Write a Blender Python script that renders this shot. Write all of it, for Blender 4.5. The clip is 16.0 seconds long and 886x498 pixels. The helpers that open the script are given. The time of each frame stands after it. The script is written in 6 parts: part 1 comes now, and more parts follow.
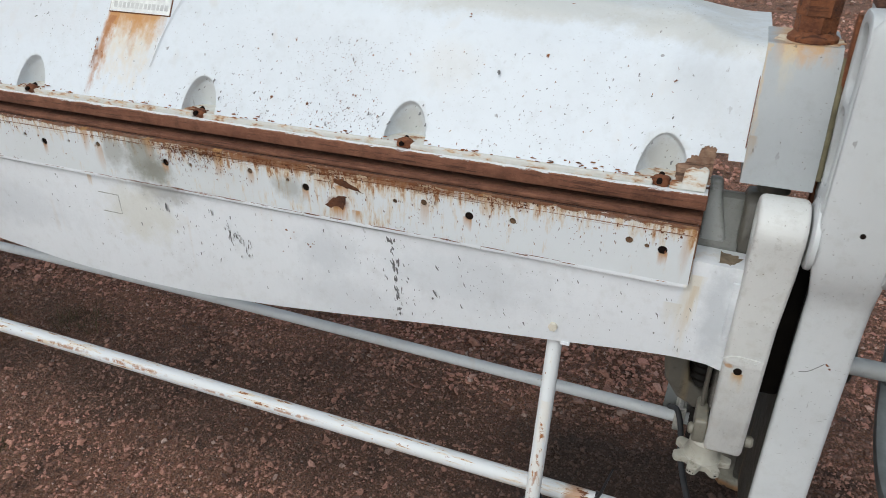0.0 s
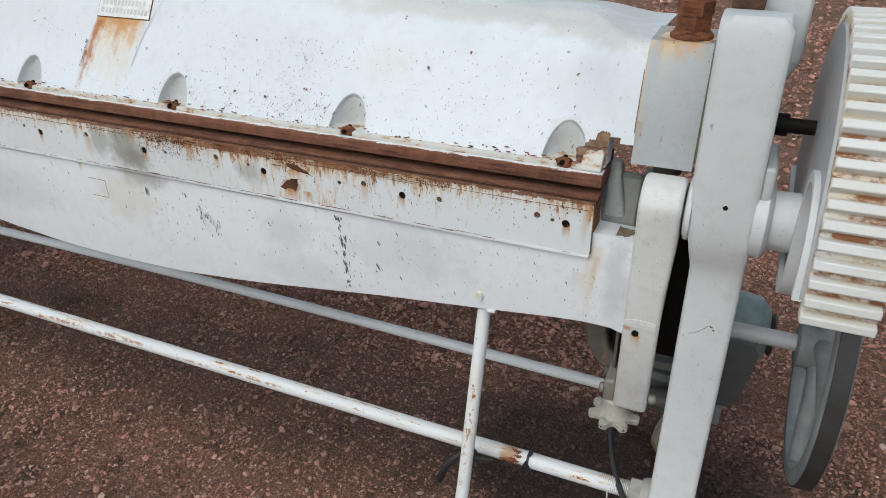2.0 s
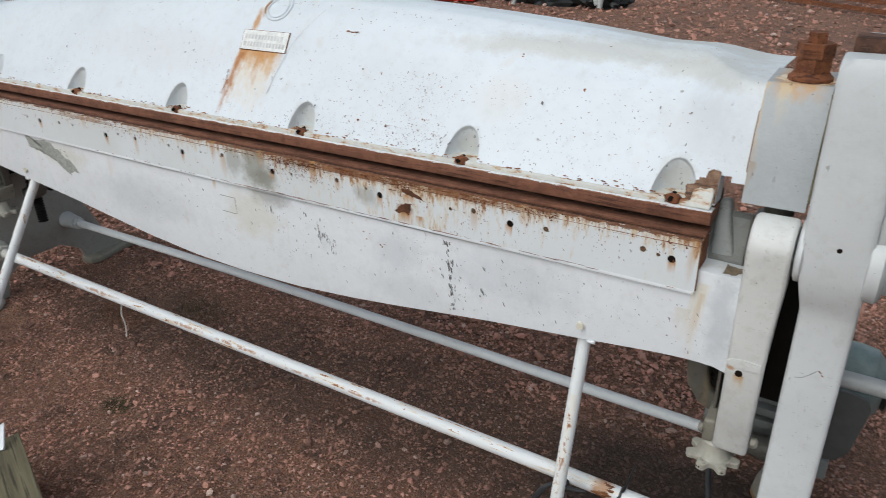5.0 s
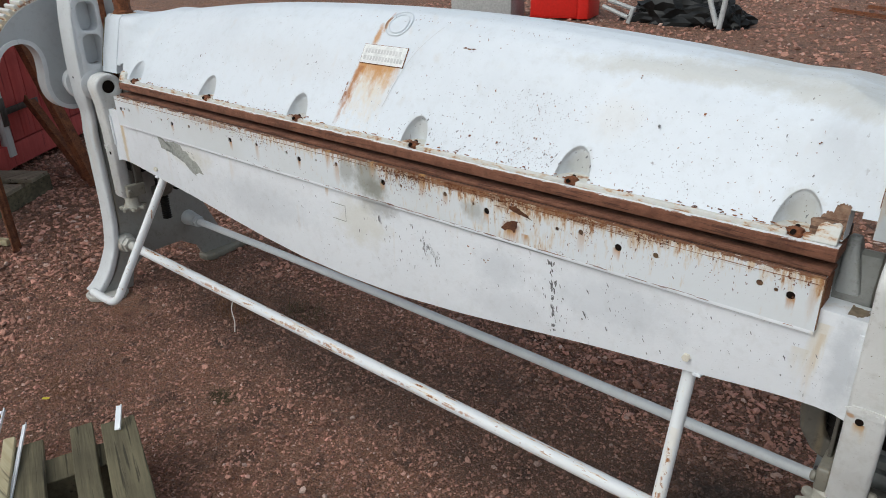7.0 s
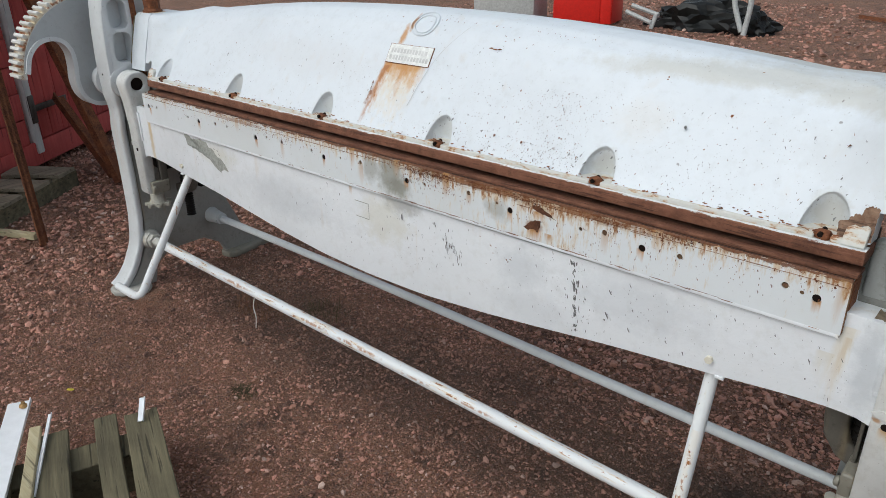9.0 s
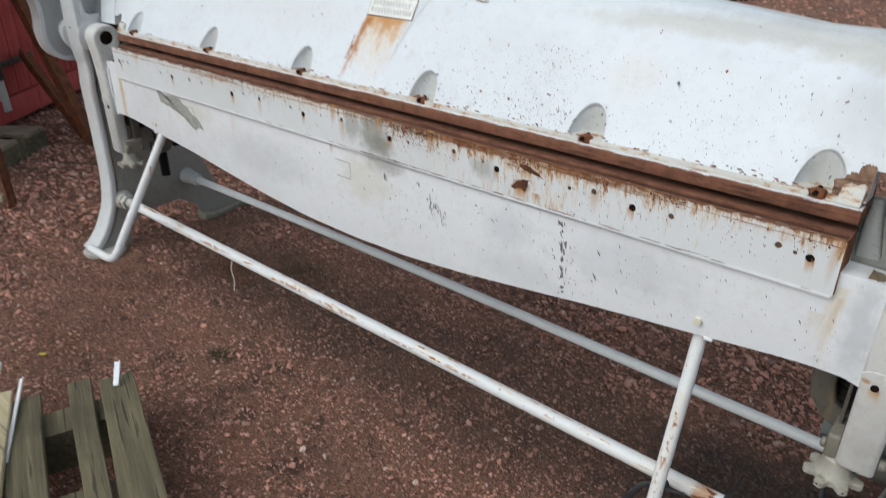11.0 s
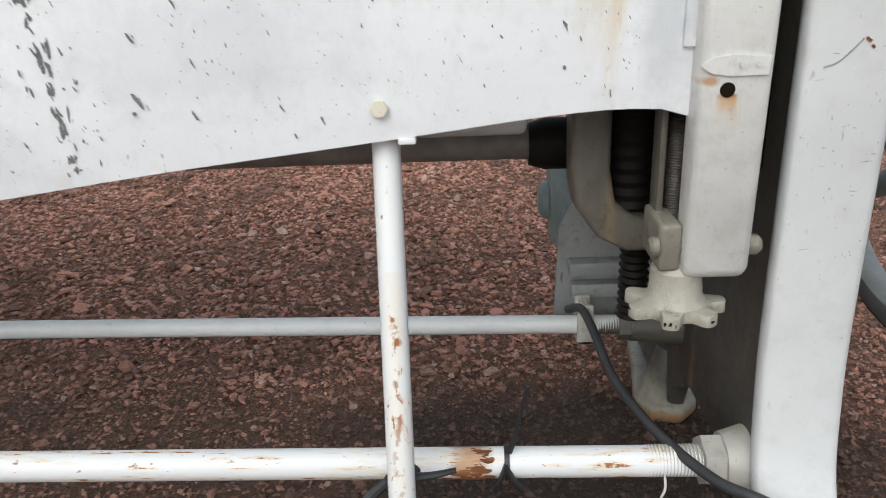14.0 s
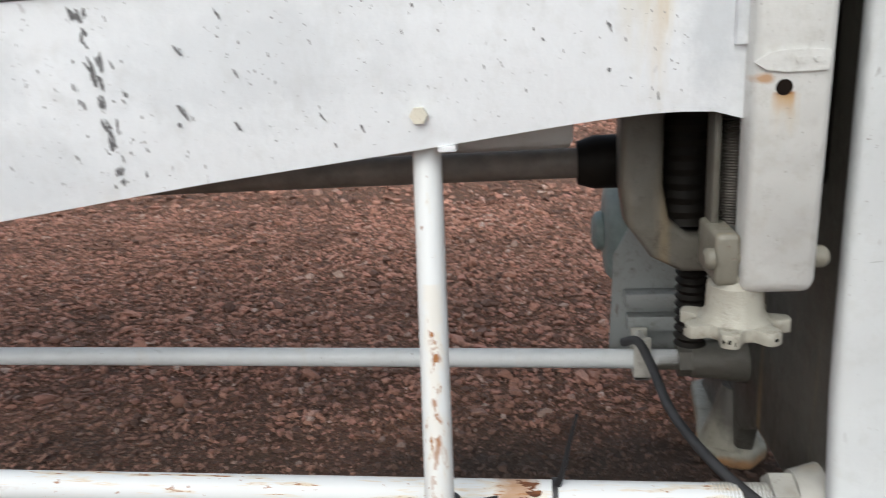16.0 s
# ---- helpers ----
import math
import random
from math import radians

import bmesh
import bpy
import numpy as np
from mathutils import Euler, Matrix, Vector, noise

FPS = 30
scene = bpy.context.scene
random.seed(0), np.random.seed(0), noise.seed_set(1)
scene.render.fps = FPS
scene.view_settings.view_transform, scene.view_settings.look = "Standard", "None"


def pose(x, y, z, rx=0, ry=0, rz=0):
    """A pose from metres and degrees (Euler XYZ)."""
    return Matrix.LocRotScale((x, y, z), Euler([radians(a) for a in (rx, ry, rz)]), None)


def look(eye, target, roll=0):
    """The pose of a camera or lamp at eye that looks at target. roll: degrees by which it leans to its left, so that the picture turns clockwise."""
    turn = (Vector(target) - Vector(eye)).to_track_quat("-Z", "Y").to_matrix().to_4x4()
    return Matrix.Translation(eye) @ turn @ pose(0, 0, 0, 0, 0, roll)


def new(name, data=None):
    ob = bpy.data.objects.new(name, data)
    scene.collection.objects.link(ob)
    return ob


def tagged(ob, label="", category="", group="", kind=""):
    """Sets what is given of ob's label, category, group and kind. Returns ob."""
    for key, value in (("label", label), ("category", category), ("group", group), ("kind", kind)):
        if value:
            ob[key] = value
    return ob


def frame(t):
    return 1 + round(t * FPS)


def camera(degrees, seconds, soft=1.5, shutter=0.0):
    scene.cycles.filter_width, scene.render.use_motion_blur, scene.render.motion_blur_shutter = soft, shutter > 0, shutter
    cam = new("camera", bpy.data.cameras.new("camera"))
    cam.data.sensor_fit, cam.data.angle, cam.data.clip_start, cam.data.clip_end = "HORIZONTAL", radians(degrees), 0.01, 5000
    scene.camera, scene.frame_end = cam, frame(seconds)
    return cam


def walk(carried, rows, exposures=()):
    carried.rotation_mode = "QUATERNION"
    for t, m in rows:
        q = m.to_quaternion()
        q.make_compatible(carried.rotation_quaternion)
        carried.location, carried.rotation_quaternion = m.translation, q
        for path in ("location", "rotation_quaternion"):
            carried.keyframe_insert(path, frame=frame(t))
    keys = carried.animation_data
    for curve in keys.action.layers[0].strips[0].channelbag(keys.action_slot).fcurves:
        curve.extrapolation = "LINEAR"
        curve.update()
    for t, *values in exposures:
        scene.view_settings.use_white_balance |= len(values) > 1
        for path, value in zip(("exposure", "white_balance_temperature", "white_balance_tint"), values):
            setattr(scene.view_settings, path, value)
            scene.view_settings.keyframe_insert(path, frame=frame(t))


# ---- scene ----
cam = camera(63.0, 16.0, soft=0.5, shutter=0.5)
PATH = [
    (0, (0.046, -1.078, 1.371), (-0.598, 0.543, 0.392), 0.0),
    (0.5, (0.075, -1.083, 1.379), (-0.56, 0.543, 0.401), -0.6),
    (1, (0.148, -1.104, 1.391), (-0.533, 0.502, 0.414), -0.3),
    (1.5, (0.221, -1.14, 1.394), (-0.463, 0.474, 0.43), -0.4),
    (2, (0.268, -1.167, 1.395), (-0.439, 0.437, 0.431), -0.7),
    (2.5, (0.287, -1.182, 1.403), (-0.433, 0.427, 0.457), -1.0),
    (3, (0.284, -1.192, 1.4), (-0.45, 0.41, 0.454), -0.9),
    (3.5, (0.287, -1.188, 1.396), (-0.458, 0.412, 0.455), -1.2),
    (4, (0.288, -1.192, 1.399), (-0.458, 0.408, 0.459), -1.1),
    (4.5, (0.281, -1.207, 1.403), (-0.575, 0.357, 0.495), -1.3),
    (5, (0.275, -1.228, 1.405), (-0.684, 0.295, 0.531), -1.3),
    (7.5, (0.261, -1.243, 1.41), (-0.948, 0.121, 0.585), -1.3),
    (8, (0.261, -1.25, 1.404), (-0.959, 0.108, 0.587), -1.2),
    (10.5, (0.255, -1.257, 1.399), (-0.956, 0.094, 0.557), -0.5),
    (11, (0.228, -1.239, 1.371), (-0.925, 0.121, 0.465), 0.0),
    (11.5, (0.164, -1.185, 1.319), (-0.862, 0.203, 0.309), 0.9),
    (12, (0.064, -1.129, 1.266), (-0.763, 0.378, 0.244), 0.9),
    (12.5, (-0.066, -0.996, 1.139), (-0.612, 0.586, 0.044), -2.1),
    (13, (-0.08, -0.815, 0.944), (-0.445, 0.9, -0.018), -2.9),
    (13.5, (-0.084, -0.725, 0.797), (-0.279, 1.103, 0.008), -1.7),
    (14, (-0.08, -0.687, 0.727), (-0.167, 1.173, -0.005), -2.6),
    (14.5, (-0.073, -0.662, 0.699), (-0.121, 1.205, -0.016), -2.4),
    (15, (-0.066, -0.651, 0.69), (-0.112, 1.217, -0.023), -2.8),
    (15.5, (-0.059, -0.655, 0.684), (-0.142, 1.228, 0.016), -3.2),
    (16, (-0.061, -0.678, 0.672), (-0.318, 1.223, 0.108), -3.9),
]
EXPOSURES = [(0.0, 0.10, 6240, 5), (8.0, 0.11, 6240, 5), (11.0, 0.14, 6260, 5.5), (12.0, 0.22, 6300, 6.5), (12.5, 0.42, 6400, 7), (13.5, 0.48, 6400, 6), (16.0, 0.48, 6400, 6)]
walk(cam, [(t, look(eye, target, roll)) for t, eye, target, roll in PATH], EXPOSURES)


# ---- world and light: an overcast day ----
world = bpy.data.worlds.new("overcast")
world.use_nodes = True
scene.world = world
wn = world.node_tree.nodes
wl = world.node_tree.links
sky = wn.new("ShaderNodeTexSky")
sky.sky_type, sky.sun_disc = "NISHITA", False
sky.sun_elevation, sky.sun_rotation = radians(48), radians(196)
sky.dust_density = 3.0
pale = wn.new("ShaderNodeHueSaturation")
pale.inputs["Saturation"].default_value = 0.42
wl.new(sky.outputs[0], pale.inputs["Color"])
wl.new(pale.outputs[0], wn["Background"].inputs[0])
wn["Background"].inputs[1].default_value = 0.14
sun = new("sun", bpy.data.lights.new("sun", "SUN"))
sun.data.energy, sun.data.angle, sun.data.color = 0.65, radians(60), (1.0, 0.97, 0.93)
sun.matrix_world = look((-3, -6.5, 8), (-1, 0.5, 0))


# ---- materials ----
class Mat:
    """A node material under construction, on the object's own coordinates in metres."""

    def __init__(self, name, rough=0.6, metal=0.0):
        self.m = bpy.data.materials.new(name)
        self.m.use_nodes = True
        self.t = self.m.node_tree
        self.b = self.t.nodes["Principled BSDF"]
        self.b.inputs["Roughness"].default_value = rough
        self.b.inputs["Metallic"].default_value = metal
        self.co = self.t.nodes.new("ShaderNodeTexCoord").outputs["Object"]

    def node(self, kind):
        return self.t.nodes.new(kind)

    def link(self, a, b):
        self.t.links.new(a, b)

    def noise(self, scale, detail=4.0, rough=0.6, stretch=(1, 1, 1), shift=0.0):
        mp = self.node("ShaderNodeMapping")
        mp.inputs["Scale"].default_value = stretch
        mp.inputs["Location"].default_value = (shift, shift * 0.7, shift * 1.3)
        self.link(self.co, mp.inputs[0])
        n = self.node("ShaderNodeTexNoise")
        n.inputs["Scale"].default_value, n.inputs["Detail"].default_value, n.inputs["Roughness"].default_value = scale, detail, rough
        self.link(mp.outputs[0], n.inputs["Vector"])
        return n.outputs[0]

    def ramp(self, fac, lo, hi):
        r = self.node("ShaderNodeMapRange")
        r.inputs["From Min"].default_value, r.inputs["From Max"].default_value = lo, hi
        self.link(fac, r.inputs["Value"])
        return r.outputs[0]

    def mul(self, a, b, op="MULTIPLY"):
        n = self.node("ShaderNodeMath")
        n.use_clamp = op == "ADD"
        n.operation = {"SUBTRACT2": "SUBTRACT", "PLUS": "ADD"}.get(op, op)
        for s, v in zip(n.inputs, (a, b)):
            if isinstance(v, (int, float)):
                s.default_value = v
            else:
                self.link(v, s)
        return n.outputs[0]

    def mix(self, fac, a, b):
        n = self.node("ShaderNodeMix")
        n.data_type = "RGBA"
        for s, v in ((n.inputs[0], fac), (n.inputs[6], a), (n.inputs[7], b)):
            if isinstance(v, (int, float)):
                s.default_value = v
            elif isinstance(v, tuple):
                s.default_value = (*v, 1)
            else:
                self.link(v, s)
        return n.outputs[2]

    def spot(self, x, z, rx, rz, amount):
        """A soft ragged stain, or painted soft shading, round (x, z) in world metres on the machine."""
        mp = self.node("ShaderNodeMapping")
        mp.inputs["Location"].default_value = (-(x - XC) / rx, 0, -z / rz)
        mp.inputs["Scale"].default_value = (1 / rx, 0, 1 / rz)
        self.link(self.co, mp.inputs[0])
        d = self.node("ShaderNodeVectorMath")
        d.operation = "LENGTH"
        self.link(mp.outputs[0], d.inputs[0])
        n = self.noise(26, 6, 0.75, shift=x * 3)
        return self.mul(self.ramp(self.mul(d.outputs["Value"], self.mul(n, 1.9), "SUBTRACT2"), 0.30, -0.45), amount)

    def run(self, x0, x1, top, length, amount, skew=0.0):
        """A ragged run from a level edge downwards, between x0 and x1 in world metres."""
        z = self.axis(2)
        drop = self.mul(top, z, "SUBTRACT2")
        n = self.noise(1.0, 4, 0.65, (70, 70, 9), x0 * 5)
        u = self.mul(self.mul(self.axis(0), self.mul(drop, skew), "PLUS"), self.mul(self.mul(n, 0.5, "SUBTRACT2"), 0.03), "PLUS")
        half = (x1 - x0) / 2
        off = self.node("ShaderNodeMath")
        off.operation = "ABSOLUTE"
        self.link(self.mul(u, (x0 + x1) / 2 - XC, "SUBTRACT2"), off.inputs[0])
        side = self.ramp(off.outputs[0], half + 0.002, half * 0.55)
        fade = self.ramp(self.mul(drop, self.mul(self.mul(n, 0.5, "SUBTRACT2"), length * 1.6), "PLUS"), length, length * 0.1)
        return self.mul(self.mul(self.mul(side, fade), self.ramp(drop, -0.001, 0.001)), amount)

    def axis(self, i):
        n = self.node("ShaderNodeSeparateXYZ")
        self.link(self.co, n.inputs[0])
        return n.outputs[i]

    def colour(self, c):
        if isinstance(c, tuple):
            self.b.inputs["Base Color"].default_value = (*c, 1)
        else:
            self.link(c, self.b.inputs["Base Color"])
        return self

    def bump(self, h, strength=0.3, distance=0.002):
        n = self.node("ShaderNodeBump")
        n.inputs["Strength"].default_value, n.inputs["Distance"].default_value = strength, distance
        self.link(h, n.inputs["Height"])
        self.link(n.outputs[0], self.b.inputs["Normal"])
        return self

    def roughness(self, fac, lo, hi):
        r = self.node("ShaderNodeMapRange")
        r.inputs["To Min"].default_value, r.inputs["To Max"].default_value = lo, hi
        self.link(fac, r.inputs["Value"])
        self.link(r.outputs[0], self.b.inputs["Roughness"])
        return self


XC = -1.16
RUST_A, RUST_B, RUST_C = (0.10, 0.032, 0.014), (0.24, 0.085, 0.03), (0.42, 0.20, 0.07)
WHITE = (0.78, 0.80, 0.82)


def painted(name, base=WHITE, specks=0.5, streaks=0.3, grime=0.25, lumps=0.25, shift=0.0, stains=(), runs=()):
    """Old gloss paint on cast iron: brush lumps, grime, chips and thin runs of rust."""
    m = Mat(name)
    big = m.noise(2.2, 5, 0.62, shift=shift)
    c = m.mix(m.mul(m.ramp(big, 0.45, 0.75), grime), base, tuple(v * 0.60 for v in base))
    fine = m.noise(38, 5, 0.65, shift=shift + 3)
    c = m.mix(m.mul(m.ramp(fine, 0.52, 0.75), 0.5 * grime + 0.04), c, tuple(v * k for v, k in zip(base, (0.60, 0.56, 0.48))))
    for st in stains:
        c = m.mix(m.spot(*st[:4], st[5]), c, st[4])
    for rn in runs:
        c = m.mix(m.run(*rn[:5], rn[6] if len(rn) > 6 else 0.0), c, rn[5])
    # thin vertical runs
    run = m.mul(m.ramp(m.noise(1.0, 3, 0.5, (26, 26, 1.6), shift + 7), 0.60, 0.72), m.ramp(m.noise(3.1, 2, 0.5, shift=shift + 9), 0.50, 0.62))
    c = m.mix(m.mul(run, streaks), c, (0.55, 0.36, 0.14))
    # small chips down to dark metal
    chip = m.mul(m.ramp(m.noise(95, 2, 0.5, (1, 1, 0.45), shift + 11), 0.70, 0.73), m.ramp(m.noise(4.5, 3, 0.6, shift=shift + 13), 0.50, 0.62))
    c = m.mix(m.mul(chip, specks), c, (0.12, 0.09, 0.075))
    dot = m.mul(m.ramp(m.noise(240, 2, 0.5, shift=shift + 27), 0.70, 0.74), m.ramp(m.noise(7, 3, 0.6, shift=shift + 29), 0.42, 0.60))
    c = m.mix(m.mul(dot, min(0.9, specks + 0.2)), c, (0.17, 0.13, 0.10))
    # ingrained dirt: blotches and crumbs
    crumb = m.mul(m.ramp(m.noise(42, 6, 0.78, shift=shift + 37), 0.54, 0.68), m.ramp(m.noise(9, 4, 0.6, shift=shift + 41), 0.40, 0.62))
    c = m.mix(m.mul(crumb, min(0.75, grime * grime * 0.85)), c, tuple(v * k for v, k in zip(base, (0.30, 0.26, 0.20))))
    m.colour(c)
    # lumps of the casting, brush marks and pimples under the paint
    lump = m.mul(m.mul(m.noise(15, 3, 0.5, shift=shift + 17), lumps * 2.0), m.mul(m.noise(75, 3, 0.6, (1, 1, 0.6), shift + 19), lumps * 0.55), "PLUS")
    brush = m.mul(m.noise(1.0, 4, 0.7, (170, 170, 420), shift + 33), lumps * 0.12)
    h = m.mul(m.mul(lump, brush, "PLUS"), m.mul(m.mul(chip, dot, "PLUS"), -0.08), "PLUS")
    m.bump(h, 0.6, 0.010)
    m.roughness(fine, 0.30, 0.62)
    return m.m


# the bluish tone paints soft shading of the casting; the others are stains
SOOT, YELLOW, BLUE_SHADING = (0.26, 0.26, 0.24), (0.60, 0.47, 0.26), (0.47, 0.50, 0.53)
M_PAINT = painted("white_gloss_paint", (0.76, 0.785, 0.81), 0.5, 0.3, 0.32, 0.25, 0.0,
                  [(-1.03, 0.735, 0.07, 0.045, SOOT, 0.6), (-0.63, 0.66, 0.07, 0.05, BLUE_SHADING, 0.35), (-0.60, 0.56, 0.12, 0.05, BLUE_SHADING, 0.25),
                   (-1.10, 0.66, 0.10, 0.07, (0.62, 0.60, 0.50), 0.5), (-0.33, 0.66, 0.16, 0.06, BLUE_SHADING, 0.3), (0.10, 0.69, 0.025, 0.10, BLUE_SHADING, 0.6), (-1.55, 0.62, 0.25, 0.06, BLUE_SHADING, 0.3), (-2.37, 0.70, 0.012, 0.14, YELLOW, 0.7), (-1.93, 0.69, 0.12, 0.04, (0.6, 0.58, 0.46), 0.5)],
                  [(0.044, 0.072, 0.760, 0.17, 0.38, (0.66, 0.55, 0.33), 0.10), (0.054, 0.064, 0.74, 0.15, 0.32, (0.55, 0.38, 0.16), 0.12), (0.015, 0.05, 0.70, 0.07, 0.4, (0.62, 0.56, 0.42)), (-1.235, -1.222, 0.733, 0.03, 0.6, (0.5, 0.32, 0.14)), (-2.375, -2.360, 0.78, 0.16, 0.6, (0.58, 0.42, 0.18))])
M_BEAM = painted("white_beam_paint", (0.69, 0.735, 0.775), 0.6, 0.10, 0.26, 0.22, 5.0,
                 [(-0.28, 1.128, 0.30, 0.020, (0.53, 0.525, 0.48), 0.65), (-0.02, 1.112, 0.14, 0.020, (0.53, 0.525, 0.48), 0.65), (-0.42, 1.03, 0.06, 0.04, (0.66, 0.64, 0.60), 0.35), (-0.02, 1.03, 0.10, 0.05, (0.60, 0.63, 0.65), 0.6), (-0.024, 0.932, 0.036, 0.036, (0.46, 0.46, 0.42), 0.7),
                  (-1.165, 1.135, 0.010, 0.025, (0.50, 0.25, 0.08), 0.9), (-1.150, 1.165, 0.006, 0.020, (0.45, 0.22, 0.07), 0.8), (-0.4755, 0.932, 0.036, 0.036, (0.46, 0.46, 0.42), 0.7), (-0.927, 0.932, 0.036, 0.036, (0.55, 0.56, 0.54), 0.7), (-1.3785, 0.932, 0.036, 0.036, (0.55, 0.56, 0.55), 0.7), (-1.83, 0.932, 0.036, 0.036, (0.55, 0.56, 0.55), 0.7), (-1.5, 1.05, 0.3, 0.05, (0.66, 0.68, 0.70), 0.5)],
                 [(-1.194, -1.045, 1.068, 0.150, 0.55, (0.70, 0.53, 0.28), 0.12), (-1.194, -1.040, 1.068, 0.050, 0.9, (0.52, 0.25, 0.07), 0.10), (-1.196, -1.160, 1.068, 0.140, 0.95, (0.50, 0.23, 0.06), 0.22), (-1.192, -1.176, 1.06, 0.17, 0.9, (0.38, 0.15, 0.04), 0.22), (-1.130, -1.105, 1.068, 0.085, 0.85, (0.52, 0.25, 0.07), 0.14), (-1.085, -1.065, 1.068, 0.070, 0.7, (0.56, 0.30, 0.10), 0.14), (-1.215, -1.203, 0.995, 0.045, 0.9, (0.30, 0.11, 0.03), 0.25)])
M_LEG = painted("white_leg_paint", (0.605, 0.625, 0.632), 0.45, 0.25, 0.34, 0.28, 21.0)
M_ARM = painted("cream_arm_paint", (0.47, 0.46, 0.42), 0.9, 0.5, 0.9, 0.5, 31.0)
M_GREY = painted("grey_white_paint", (0.55, 0.57, 0.57), 0.3, 0.1, 0.5, 0.3, 41.0)
# grime, with the base lowered further to paint in the machine's dim interior
M_DIRTY_DIM = painted("dim_grimy_paint", (0.12, 0.112, 0.094), 0.9, 0.15, 0.9, 0.6, 51.0)


def rusty(name, a=RUST_A, b=RUST_B, shift=0.0):
    m = Mat(name, 0.85)
    n = m.noise(24, 6, 0.7, shift=shift)
    f = m.noise(160, 3, 0.6, shift=shift + 4)
    c = m.mix(m.ramp(n, 0.35, 0.65), a, b)
    c = m.mix(m.mul(m.ramp(f, 0.55, 0.8), 0.4), c, (0.30, 0.14, 0.07))
    # scale and stains lying along the metal
    scale = m.noise(1.0, 6, 0.72, (9, 150, 150), shift + 8)
    c = m.mix(m.mul(m.ramp(scale, 0.54, 0.62), 0.75), c, tuple(v * 0.35 for v in a))
    c = m.mix(m.mul(m.ramp(scale, 0.42, 0.34), 0.45), c, tuple(min(1, v * 1.45 + 0.02) for v in b))
    blot = m.noise(11, 5, 0.7, shift=shift + 15)
    c = m.mix(m.mul(m.ramp(blot, 0.55, 0.66), 0.55), c, tuple(v * 0.5 for v in a))
    m.colour(c).bump(m.mul(m.mul(n, f, "PLUS"), scale, "PLUS"), 0.7, 0.003)
    return m.m


M_RUST = rusty("brown_rust")
M_BLADE = rusty("rusty_blade_steel", (0.13, 0.05, 0.028), (0.23, 0.10, 0.058), 6.0)
M_DARKRUST = rusty("dark_bare_rust", (0.060, 0.022, 0.010), (0.150, 0.055, 0.022), 9.0)
M_SHELL2 = rusty("edge_rust", (0.09, 0.035, 0.016), (0.34, 0.20, 0.10), 13.0)


